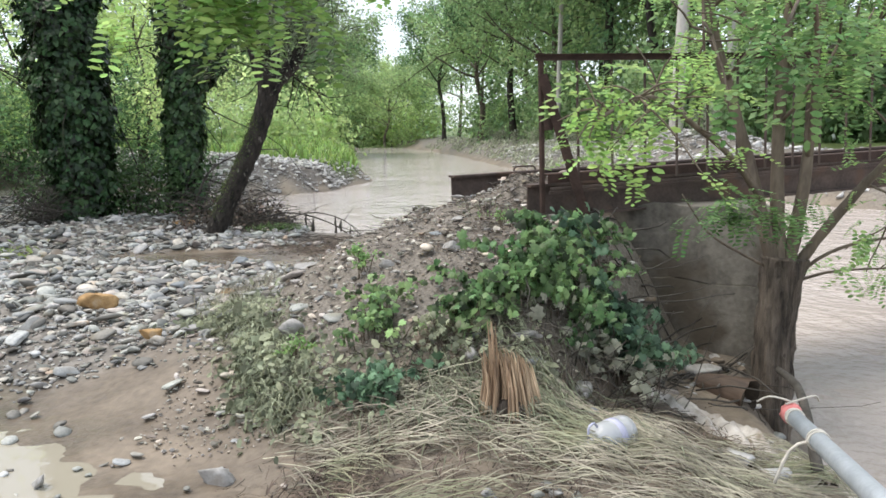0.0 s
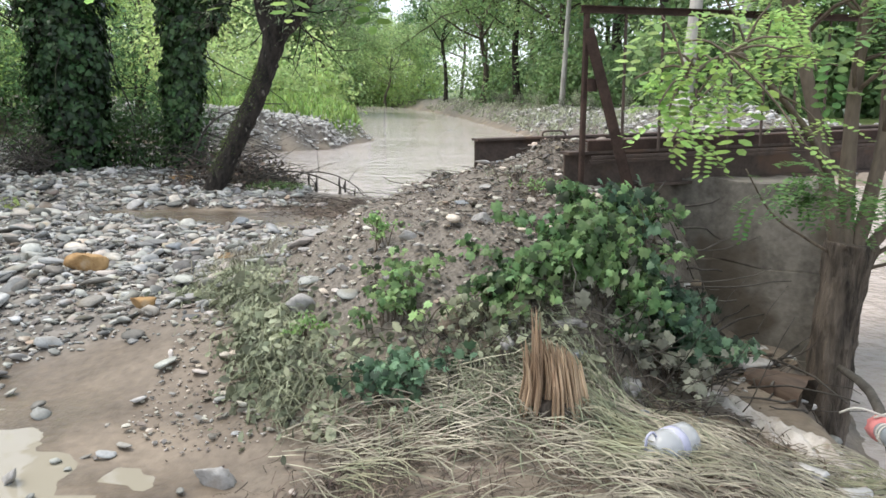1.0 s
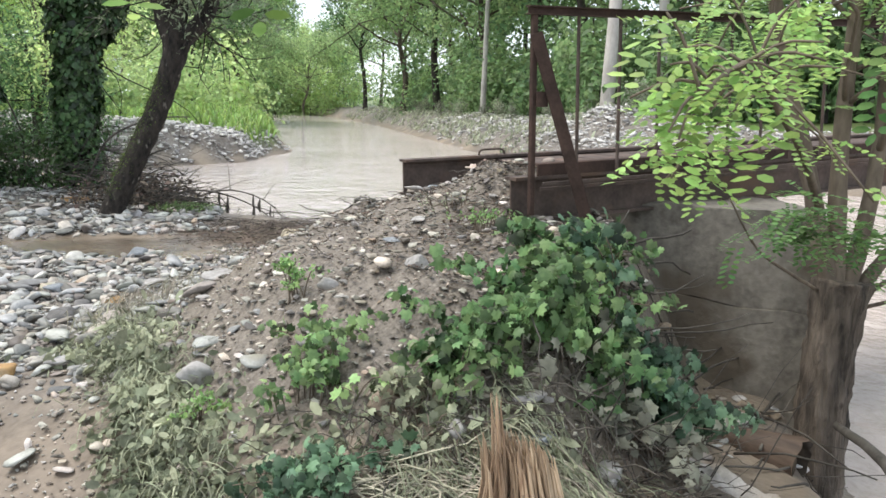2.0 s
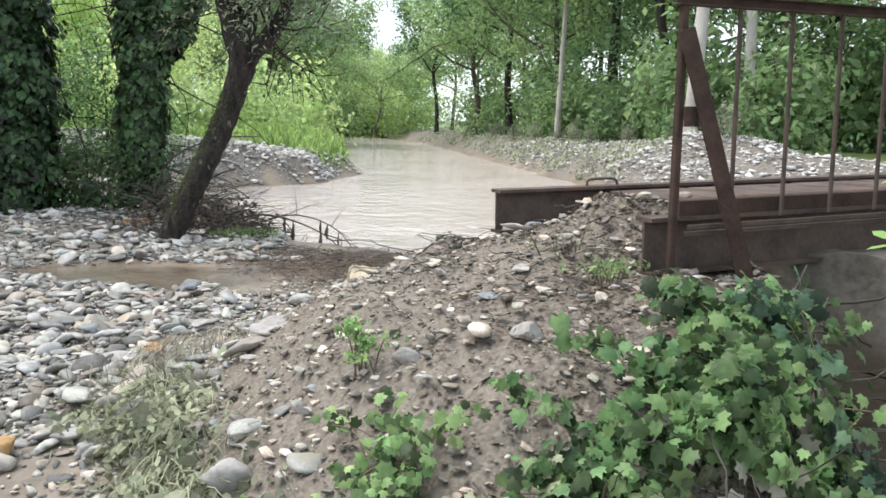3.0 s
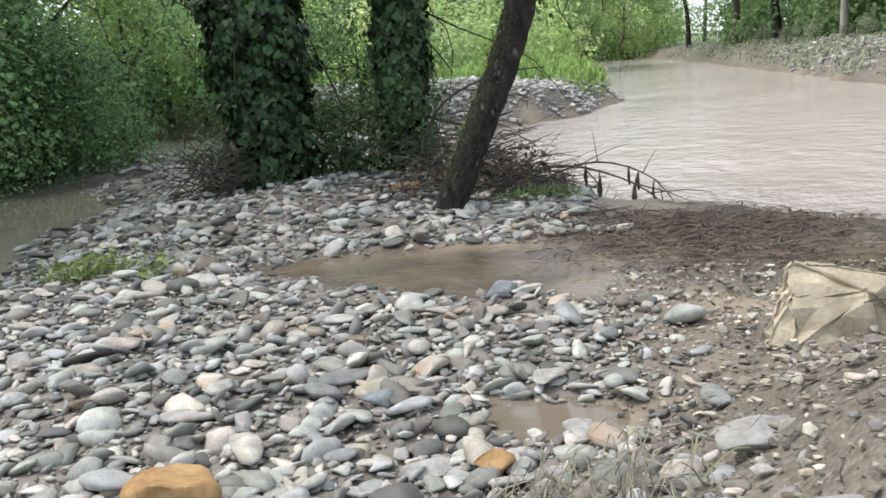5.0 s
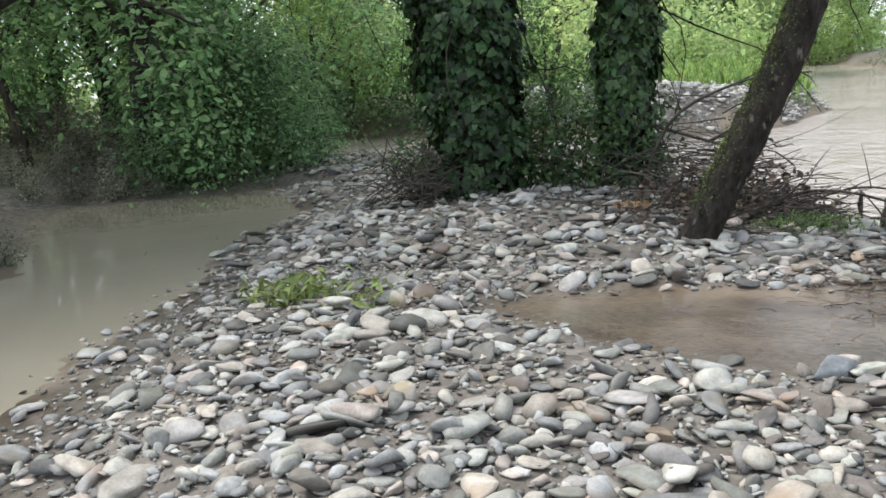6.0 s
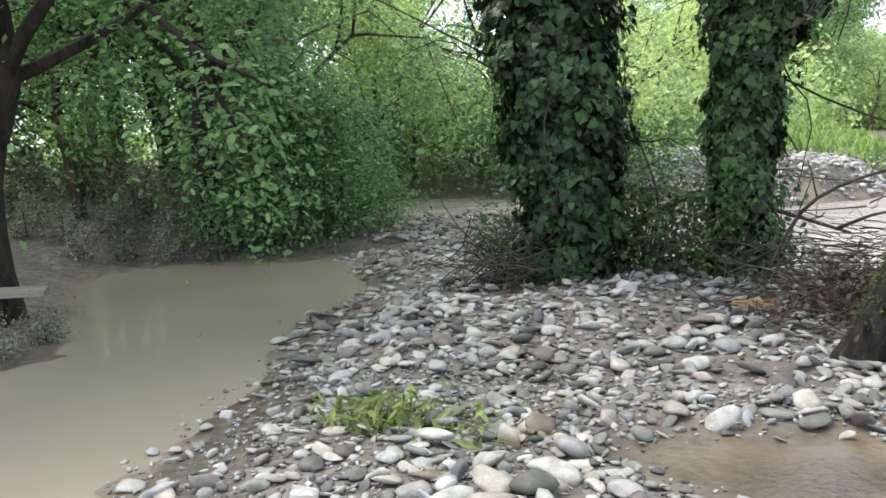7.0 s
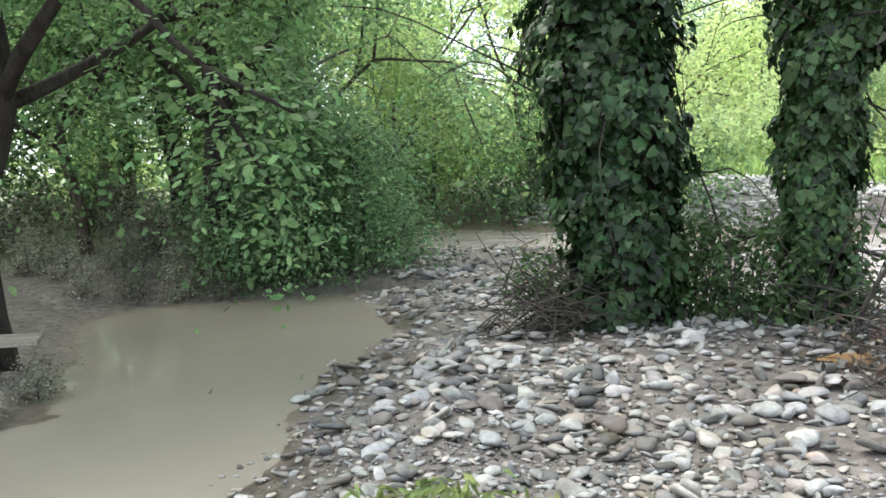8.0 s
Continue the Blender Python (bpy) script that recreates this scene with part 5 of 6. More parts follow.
def blades(rng, x, y, heading, length, width, lift, curl=0.5):
    """Lying or standing grass blades of five crossings each."""
    n, k = len(x), 5
    t = np.linspace(0, 1, k)
    a = heading[:, None] + curl * rng.normal(0, 1, (n, 1)) * t[None] ** 1.5
    step = length[:, None] / (k - 1)
    px = x[:, None] + np.concatenate([np.zeros((n, 1)), np.cumsum(np.cos(a[:, :-1]) * step, 1)], 1)
    py = y[:, None] + np.concatenate([np.zeros((n, 1)), np.cumsum(np.sin(a[:, :-1]) * step, 1)], 1)
    pz = height(px, py) + lift[:, None] * np.sin(t * np.pi * 0.8)[None] + 0.008 + rng.uniform(0, 0.03, (n, 1))
    w = width[:, None] * (1 - 0.8 * t[None] ** 2) / 2
    sx, sy = -np.sin(a) * w, np.cos(a) * w
    v = np.stack([np.stack([px - sx, py - sy, pz], -1), np.stack([px + sx, py + sy, pz + 0.002], -1)], 2).reshape(-1, 3)
    i, j = np.meshgrid(np.arange(n) * 2 * k, np.arange(k - 1) * 2, indexing="ij")
    b = (i + j).ravel()
    return v, np.stack([b, b + 1, b + 3, b + 2], -1)


def flattened_grass():
    rng = np.random.default_rng(101)
    n = 5000
    x, y = rng.uniform(-1.0, 1.75, n), rng.uniform(3.3, 5.3, n)
    keep = (pool_distance(x, y) < -0.02) & (ripple(x, y, 2.2) + rng.normal(0, 0.25, n) > -0.12) & (y < 5.3) & ((y > 4.22) | (x > 0.55) | (rng.uniform(0, 1, n) < 0.2)) & (x > -0.95 + 0.5 * (4.9 - y))
    x, y = x[keep], y[keep]
    head = radians(-24) + 0.5 * ripple(x, y, 1.3) + 0.25 * (4.6 - y) + rng.normal(0, 0.27, len(x))
    tagged(part_np("flattened_grass", *blades(rng, x, y, head, rng.uniform(0.15, 0.5, len(x)), rng.uniform(0.003, 0.009, len(x)), rng.uniform(0, 0.07, len(x)), 0.8), M_STRAW),
           "long pale grass flattened by the flood", "grass", kind="stuff")
    n = 900
    x, y = rng.normal(-0.62, 0.2, n), rng.normal(4.25, 0.28, n)
    x, y = np.concatenate([x, rng.uniform(-0.7, 1.6, 2600)]), np.concatenate([y, rng.uniform(3.9, 5.4, 2600)])
    n = len(x)
    tagged(part_np("flood_debris", *blades(rng, x, y, rng.uniform(0, 6.28, n), rng.uniform(0.05, 0.16, n), rng.uniform(0.003, 0.008, n), rng.uniform(0, 0.035, n), 1.4), M_LITTER),
           "brown tangled straw and mud left by the flood", "debris", kind="stuff")
    n = 4200
    x, y = rng.normal(-1.0, 0.6, n), rng.normal(12.5, 0.5, n)
    keep = bank_distance(x, y)[0] < -0.15
    x, y = x[keep], y[keep]
    n = len(x)
    tagged(part_np("flood_debris", *blades(rng, x, y, rng.normal(-0.5, 0.8, n), rng.uniform(0.05, 0.2, n), rng.uniform(0.006, 0.016, n), rng.uniform(0, 0.03, n), 1.2), M_LITTER),
           "dark brown flood debris matted on the muddy river edge", "debris", kind="stuff")
    m = 6200
    u = rng.uniform(0, 1, m)
    x, y = -0.82 - 0.95 * u + rng.normal(0, 0.11 + 0.04 * np.sin(u * 9), m), 5.25 + 2.2 * u + rng.normal(0, 0.12, m)
    x[:1300], y[:1300] = rng.uniform(-0.8, 0.6, 1300), rng.uniform(4.95, 5.6, 1300)
    keep = ripple(x, y, 5.0) + rng.normal(0, 0.35, m) > -0.25
    x, y, m = x[keep], y[keep], int(keep.sum())
    at = np.stack([x, y, height(x, y) + 0.01 + np.abs(rng.normal(0, 0.055, m)) * (0.6 + 0.6 * ripple(x, y, 6.0))], -1)
    at[:, 2] = np.maximum(at[:, 2], height(x, y) + 0.008)
    v, f = stamp(OVAL[0], OVAL[1], at, frames_to(np.array([[-0.3, -0.6, 0.6]]) + rng.normal(0, 0.65, (m, 3)), rng), 0.041 * np.exp(rng.normal(0, 0.45, m)))
    tagged(part_np("wilted_weeds", v, f, L_WILT), "wilted grey-green leaves flattened on the mound foot", "weed", kind="stuff")
    n = 1100
    u = rng.uniform(0, 1, n)
    x, y = -0.82 - 0.95 * u + rng.normal(0, 0.12, n), 5.25 + 2.5 * u + rng.normal(0, 0.12, n)
    tagged(part_np("flattened_grass", *blades(rng, x, y, rng.normal(-1.9, 0.6, n), rng.uniform(0.1, 0.28, n), rng.uniform(0.004, 0.009, n), rng.uniform(0, 0.10, n)), L_WILT),
           "wilted weeds combed down the side of the mound", "weed", kind="stuff")
    n = 900
    x, y = rng.normal(0.2, 0.33, n), rng.normal(5.12, 0.2, n)
    tagged(part_np("flattened_grass", *blades(rng, x, y, rng.normal(-1.4, 0.7, n), rng.uniform(0.1, 0.26, n), rng.uniform(0.003, 0.008, n), rng.uniform(0.0, 0.08, n)), L_WILT),
           "grey-green wilted grass round the splintered stump", "grass", kind="stuff")
    n = 20000
    x, y = rng.uniform(-24, -2.4, n), 33 + 45 * rng.uniform(0, 1, n) ** 1.5
    keep = grass_zone(x, y) > 0.4
    x, y = x[keep], y[keep]
    tagged(part_np("meadow_grass", *blades(rng, x, y, rng.uniform(0, 6.28, len(x)), rng.uniform(0.25, 0.5, len(x)), rng.uniform(0.04, 0.09, len(x)), rng.uniform(0.15, 0.6, len(x))), L_GRASS),
           "bright green grass on the river point", "grass", kind="stuff")



def bank_scrub():
    rng = np.random.default_rng(105)
    n = 5200
    y = 31 + 75 * rng.uniform(0, 1, n) ** 1.6
    x = np.interp(y, FAR_Y, FAR_X) + 0.5 + 3.2 * rng.uniform(0, 1, n) ** 1.4
    keep = (ripple(x, y, 0.8) + rng.normal(0, 0.3, n) > -0.15) & (y > 36 + rng.normal(0, 2, n))
    x, y = x[keep], y[keep]
    tagged(part_np("bank_scrub", *blades(rng, x, y, rng.uniform(0, 6.28, len(x)), rng.uniform(0.15, 0.35, len(x)), rng.uniform(0.06, 0.14, len(x)), rng.uniform(0.05, 0.28, len(x))), L_SCRUB),
           "grey-green muddy scrub along the opposite bank", "scrub", kind="stuff")



def litter():
    """Dead leaves and chips strewn over the mound and the trampled grass."""
    rng = np.random.default_rng(107)
    n = 34000
    x, y = rng.uniform(-1.5, 1.6, n), rng.uniform(4.4, 10.4, n)
    x[:20000], y[:20000] = rng.uniform(-0.6, 1.2, 20000), rng.uniform(5.6, 9.2, 20000)
    keep = (bank_distance(x, y)[0] < -0.3) & (pool_distance(x, y) < -0.1) & (ripple(x, y, 2.0) + rng.normal(0, 0.4, n) > -0.2) & (rng.uniform(0, 1, n) < 0.12 + 0.88 * sstep(-0.5, 0.5, x + 0.3 * (y - 6.5)))
    x, y = x[keep], y[keep]
    at = np.stack([x, y, height(x, y) + rng.uniform(0.006, 0.022, len(x))], -1)
    v, f = stamp(LEAF[0], LEAF[1], at, frames_to(np.array([[0, 0, 1.0]]) + rng.normal(0, 0.22, (len(x), 3)), rng), 0.02 * np.exp(rng.normal(0, 0.4, len(x))))
    tagged(part_np("leaf_litter", v, f, M_LITTER), "brown dead leaves and wood chips", "litter", kind="stuff")


flattened_grass()
litter()
bank_scrub()


def leafy_plant(name, centre, reach, count, size, mat, label, seed, category, shape=PALM, stems=26, outward=(0, -0.7, 0.8)):
    """Stems from the ground, each with broad leaves that face the light."""
    rng = np.random.default_rng(seed)
    ob = holder(name, (centre[0], centre[1], float(height(centre[0], centre[1]))))
    z0 = ob.location.z
    out, tips = [], []
    for k in range(stems):
        bx, by = rng.normal(0, reach[0] * 0.4), rng.normal(0, reach[1] * 0.4)
        bz = float(height(centre[0] + bx, centre[1] + by)) - z0
        tx, ty = bx + rng.normal(0, reach[0] * 0.6), by + rng.normal(0, reach[1] * 0.6)
        g = float(height(centre[0] + tx, centre[1] + ty)) - z0
        tz = max(bz, g) + reach[2] * rng.uniform(0.3, 1.0)
        p = smooth_line([(bx, by, bz - 0.03), (bx * 0.6 + tx * 0.4, by * 0.6 + ty * 0.4, bz + (tz - bz) * 0.7 + 0.03), (tx, ty, tz)], 7)
        out.append(tube(p, np.linspace(0.004, 0.002, 7), 4))
        tips.extend(p[3:])
    t = np.asarray(tips)[rng.integers(0, len(tips), count)]
    off = rng.normal(0, 1, (count, 3)) * np.array([0.09, 0.09, 0.06]) * (size / 0.11)
    at = t + off
    gz = height(centre[0] + at[:, 0], centre[1] + at[:, 1]) - z0
    at[:, 2] = np.maximum(at[:, 2], gz + 0.02)
    nrm = off * 4 + np.asarray(outward) + rng.normal(0, 0.95, (count, 3))
    part_np("stem", *join(out), M_STEM, ob)
    part_np("foliage", *stamp(shape[0], shape[1], at, frames_to(nrm, rng, rng.normal(np.pi, 0.9, count)), size * np.exp(rng.normal(0, 0.2, count))), mat, ob)
    return tagged(ob, label, category)


leafy_plant("bush", (0.64, 5.74), (0.34, 0.22, 0.23), 1250, 0.052, L_BUSH, "lush green bush with lobed leaves on the mound", 111, "bush", stems=34)
leafy_plant("bush", (0.28, 5.56), (0.26, 0.15, 0.19), 620, 0.05, L_BUSH, "green lobed-leaf bush spreading down the mound", 109, "bush", stems=24)
leafy_plant("bush", (1.06, 5.74), (0.22, 0.16, 0.40), 1000, 0.05, L_COOL, "blue-green bush hanging beside the abutment", 112, "bush", outward=(0.3, -0.8, 0.5))
leafy_plant("bush", (0.86, 6.2), (0.26, 0.14, 0.10), 330, 0.05, L_BUSH, "leafy growth below the girder", 113, "bush")
leafy_plant("mound_plant", (-0.40, 5.72), (0.22, 0.15, 0.19), 260, 0.046, L_BUSH, "leafy plant with tangled stems on the mound slope", 114, "plant", stems=26)
leafy_plant("mound_plant", (-0.40, 5.22), (0.22, 0.13, 0.13), 260, 0.046, L_COOL, "small green plant at the mound foot", 115, "plant", stems=20)
leafy_plant("mound_plant", (0.02, 5.45), (0.2, 0.12, 0.13), 120, 0.045, L_WILT, "muddy drooping weeds among the mound rocks", 110, "plant", stems=24)
leafy_plant("mound_plant", (-0.9, 5.85), (0.08, 0.07, 0.15), 130, 0.03, L_LOCUST, "dull green seedling on the bare slope", 116, "plant", LEAF, 6)
leafy_plant("mound_plant", (-0.52, 6.35), (0.12, 0.1, 0.2), 220, 0.026, L_LOCUST, "small dull green weed on the mound", 117, "plant", LEAF, 10)
leafy_plant("mound_plant", (0.45, 6.75), (0.10, 0.08, 0.10), 170, 0.022, L_LOCUST, "light green weeds at the girder end", 118, "plant", LEAF, 12)
leafy_plant("mound_plant", (0.3, 7.1), (0.25, 0.16, 0.05), 130, 0.016, L_WILT, "low weeds on the mound top", 119, "plant", LEAF, 12)
leafy_plant("bush", (0.92, 5.58), (0.3, 0.12, 0.16), 240, 0.06, L_DUST, "mud-coated drooping leaves below the green bush", 121, "bush", stems=18)
brushwood("dead_stems", (0.72, 5.45), (0.3, 0.14, 0.1), 130, 0.3, 0.0035, "dry pale stems and roots hanging below the bush", 122, 0.6, -80)
brushwood("dead_stems", (-0.15, 5.4), (0.3, 0.12, 0.05), 120, 0.25, 0.003, "dry stems tangled over the mound foot", 123, 0.4, -90)
for k in range(12):
    boulder((0.0 + 0.1 * k + 0.04 * math.sin(k * 2.1), 5.38 - 0.012 * k + 0.1 * math.sin(k * 3.7)), (0.12 + 0.05 * math.sin(k * 1.9), 0.11, 0.11 + 0.03 * math.sin(k)), (M_EARTHROCK, M_GREY, M_DARKSTONE)[k % 3], ("earthy rock below the bush", "grey rock in the mound foot", "dark stone below the bush")[k % 3], 70 + k, k * 53, 0.3)
for k in range(16):
    boulder((1.35 + 0.07 * k + 0.06 * math.sin(k * 2.7), 6.55 + 0.16 * math.sin(k * 1.7)), (0.12 + 0.04 * math.sin(k * 2.3), 0.1, 0.08), (M_GREY, M_EARTHROCK)[k % 2], "muddy cobble at the foot of the abutment", 90 + k, k * 41, 0.2)
leafy_plant("fallen_branch", (-5.75, 11.6), (0.5, 0.13, 0.07), 280, 0.12, L_BRANCH, "broken leafy branch lying on the cobbles", 120, "branch", LANCE, 22, (0, -0.4, 1.6))


def compound_leaf(rng, length, pairs):
    """One pinnate leaf along +y that droops: leaflets and stalk."""
    pieces = []
    t = np.linspace(0.15, 1, pairs)
    at, turn = [], []
    for u in t:
        for s in (-1, 1):
            at.append((s * length * 0.13, u * length, -0.25 * length * u * u + rng.normal(0, 0.004)))
            turn.append((s * (-1.25) + rng.normal(0, 0.15), rng.normal(0.1, 0.25)))
    at.append((0, length * 1.1, -0.3 * length))
    turn.append((0.0, 0.2))
    tz, tx = np.array([a for a, _ in turn]), np.array([b for _, b in turn])
    v, f = stamp(OVAL[0], OVAL[1], np.array(at), rot_z(tz) @ rot_x(tx), np.full(len(at), length * 0.21))
    return v, f


def locust_sprays(rng, points, count, spread, length=0.19):
    kinds = [compound_leaf(rng, 1.0, 8) for _ in range(4)]
    p = np.asarray(points)
    pieces = []
    which = rng.integers(0, 4, count)
    for k, (v, f) in enumerate(kinds):
        n = int((which == k).sum())
        at = p[rng.integers(0, len(p), n)] + rng.normal(0, spread, (n, 3))
        turn = rot_z(rng.uniform(0, 6.28, n)) @ rot_x(rng.normal(-0.35, 0.4, n))
        pieces.append(stamp(v, f, at, turn, length * np.exp(rng.normal(0, 0.2, n))))
    return join(pieces)


def locust_tree():
    rng = np.random.default_rng(131)
    ob = holder("locust_tree", (2.2, 6.28, -0.52))
    out, tips = [], []
    limbs = [([(-0.04, 0, -0.25), (-0.02, 0, 0.3), (-0.02, 0, 0.85), (0.02, 0, 1.36)], 0.15, 0.135),
             ([(-0.02, 0, 1.2), (-0.16, 0, 1.7), (-0.26, 0, 2.05), (-0.5, -0.05, 2.75), (-0.75, -0.1, 3.6)], 0.05, 0.03),
             ([(0.0, 0, 1.25), (-0.03, 0.03, 1.7), (-0.03, 0.05, 2.4), (0.05, 0.05, 3.6)], 0.052, 0.03),
             ([(0.04, 0, 1.25), (0.1, -0.02, 1.7), (0.14, 0, 2.0), (0.2, 0.05, 2.8), (0.35, 0.1, 3.6)], 0.047, 0.026),
             ([(0.05, 0, 1.22), (0.2, -0.02, 1.45), (0.42, -0.05, 1.75), (0.62, -0.1, 2.0), (1.0, -0.2, 2.5)], 0.04, 0.02),
             ([(-0.14, 0, 1.72), (-0.47, -0.4, 2.0), (-0.9, -0.95, 2.22), (-1.28, -1.53, 2.34), (-1.56, -1.83, 2.24)], 0.022, 0.008),
             ([(0.1, 0, 1.25), (0.35, -0.05, 1.42), (0.7, -0.1, 1.5), (1.2, -0.2, 1.52)], 0.014, 0.006),
             ([(0.1, 0, 1.2), (0.3, -0.1, 1.28), (0.7, -0.1, 1.3)], 0.012, 0.005),
             ([(-0.1, 0, 1.3), (-0.3, -0.1, 1.4), (-0.55, -0.2, 1.55), (-0.75, -0.3, 1.8)], 0.010, 0.004),
             ([(0.14, 0, 2.0), (-0.1, -0.6, 2.6), (-0.5, -1.4, 2.85), (-0.85, -2.0, 2.6)], 0.02, 0.006),
             ([(-0.6, -0.1, 3.3), (-1.6, -1.3, 3.65), (-2.45, -2.2, 3.35), (-2.9, -2.53, 2.78)], 0.03, 0.008)]
    for k, (pts, r0, r1) in enumerate(limbs):
        line = smooth_line(pts, 16)
        rad = np.linspace(r0, r1, 16)
        if k == 0:
            rad = np.interp(np.linspace(0, 1, 16), [0, 0.2, 0.8, 1], [0.18, 0.135, 0.125, 0.15])
        if k == 0:
            line = smooth_line(pts, 60)
            part_np("trunk", *furrowed(line, np.interp(np.linspace(0, 1, 60), np.linspace(0, 1, 16), rad), 40, 0.16, rng, 18), M_BARK2, ob, "deeply furrowed grey-brown bark")
            continue
        out.append(tube(line, rad, 9, 0.05, rng))
        if k in (1, 2, 3):
            for q in range(6):
                grow(rng, line[rng.integers(9, 16)], rng.normal(0, 0.8, 3) + np.array([0, -0.2, 0.25]), 0.7, 0.014, 1, out, tips, 0.5, 0.0, (2, 3), 5)
            tips.extend(line[11:])
        if k in (4,):
            for q in range(9):
                grow(rng, line[rng.integers(8, 16)], rng.normal(0, 0.8, 3) + np.array([0.1, -0.2, 0.35]), 0.55, 0.010, 1, out, tips, 0.5, 0.0, (2, 3), 5)
        if k == 9:
            side = [line[-1] + rng.normal(0, 1, 3) * (0.13, 0.15, 0.22) for _ in range(30)]
        if k == 10:
            hang = [line[-1] + (rng.normal(0, 0.17), rng.normal(0, 0.07), -0.12 + abs(rng.normal(0, 0.16))) for _ in range(30)]
        if k == 5:
            near = list(line[5:12])
            for q in range(26):
                b = line[rng.integers(7, 16)]
                d = np.array([rng.normal(0.0, 0.16), rng.normal(-0.05, 0.14), rng.uniform(-0.36, 0.3)])
                tw = smooth_line([b, b + d * 0.5 + (0, 0, 0.03), b + d], 6)
                out.append(tube(tw, np.linspace(0.006, 0.003, 6), 4, 0, rng))
                near.extend(tw[2:])
    low = [np.array([-0.45, -0.55, 1.72]) + rng.normal(0, 1, 3) * (0.24, 0.1, 0.06) for _ in range(24)]
    tips = [p for p in tips if p[0] > 0.02 or p[2] > 2.8]
    part_np("limb", *join(out), M_STEM, ob, "smooth brown stems")
    part_np("foliage", *locust_sprays(rng, tips, 760, 0.12, 0.17), L_LOCUST, ob, "bright green pinnate leaves")
    part_np("foliage", *locust_sprays(rng, near, 88, 0.05, 0.18), L_SUNLIT, ob, "drooping spray of pinnate leaves")
    part_np("foliage", *locust_sprays(rng, low, 80, 0.05, 0.16), L_LOCUST, ob, "low spray of pinnate leaves")
    part_np("foliage", *locust_sprays(rng, side, 60, 0.05, 0.19), L_LOCUST, ob, "side spray of pinnate leaves")
    part_np("foliage", *locust_sprays(rng, hang, 230, 0.085, 0.185), L_SUNLIT, ob, "hanging tip of an upper branch")
    tagged(ob, "young locust tree with furrowed bark and bright pinnate leaves", "tree")


locust_tree()

# ---- footbridge ----
BRIDGE = Matrix.Translation((0.6, 6.88, 1.29)) @ Matrix.Rotation(radians(23), 4, "Z") @ Matrix.Rotation(radians(-2.0), 4, "Y")


def box(bm, size, at=(0, 0, 0), turn=None, bevel=0.0):
    m = Matrix.Translation(at) @ (turn or Matrix.Identity(4)) @ Matrix.Diagonal((*size, 1))
    r = bmesh.ops.create_cube(bm, size=1, matrix=m)
    if bevel:
        edges = list({e for v in r["verts"] for e in v.link_edges})
        bmesh.ops.bevel(bm, geom=edges, offset=bevel, segments=1, affect="EDGES")


def girder_bm(length, depth, flange, web=0.012, thick=0.018):
    """An I beam along +x, its top at z 0."""
    bm = bmesh.new()
    sec = [(-flange / 2, 0), (flange / 2, 0), (flange / 2, -thick), (web / 2, -thick), (web / 2, -depth + thick), (flange / 2, -depth + thick), (flange / 2, -depth), (-flange / 2, -depth), (-flange / 2, -depth + thick), (-web / 2, -depth + thick), (-web / 2, -thick), (-flange / 2, -thick)]
    rings = []
    for i in range(25):
        x = length * i / 24
        wob = 0.004 * math.sin(i * 2.1)
        rings.append([bm.verts.new((x, y + wob, z)) for y, z in sec])
    for a, b in zip(rings, rings[1:]):
        for k in range(12):
            bm.faces.new((a[k], a[(k + 1) % 12], b[(k + 1) % 12], b[k]))
    bm.faces.new(rings[0])
    bm.faces.new(rings[-1][::-1])
    return bm


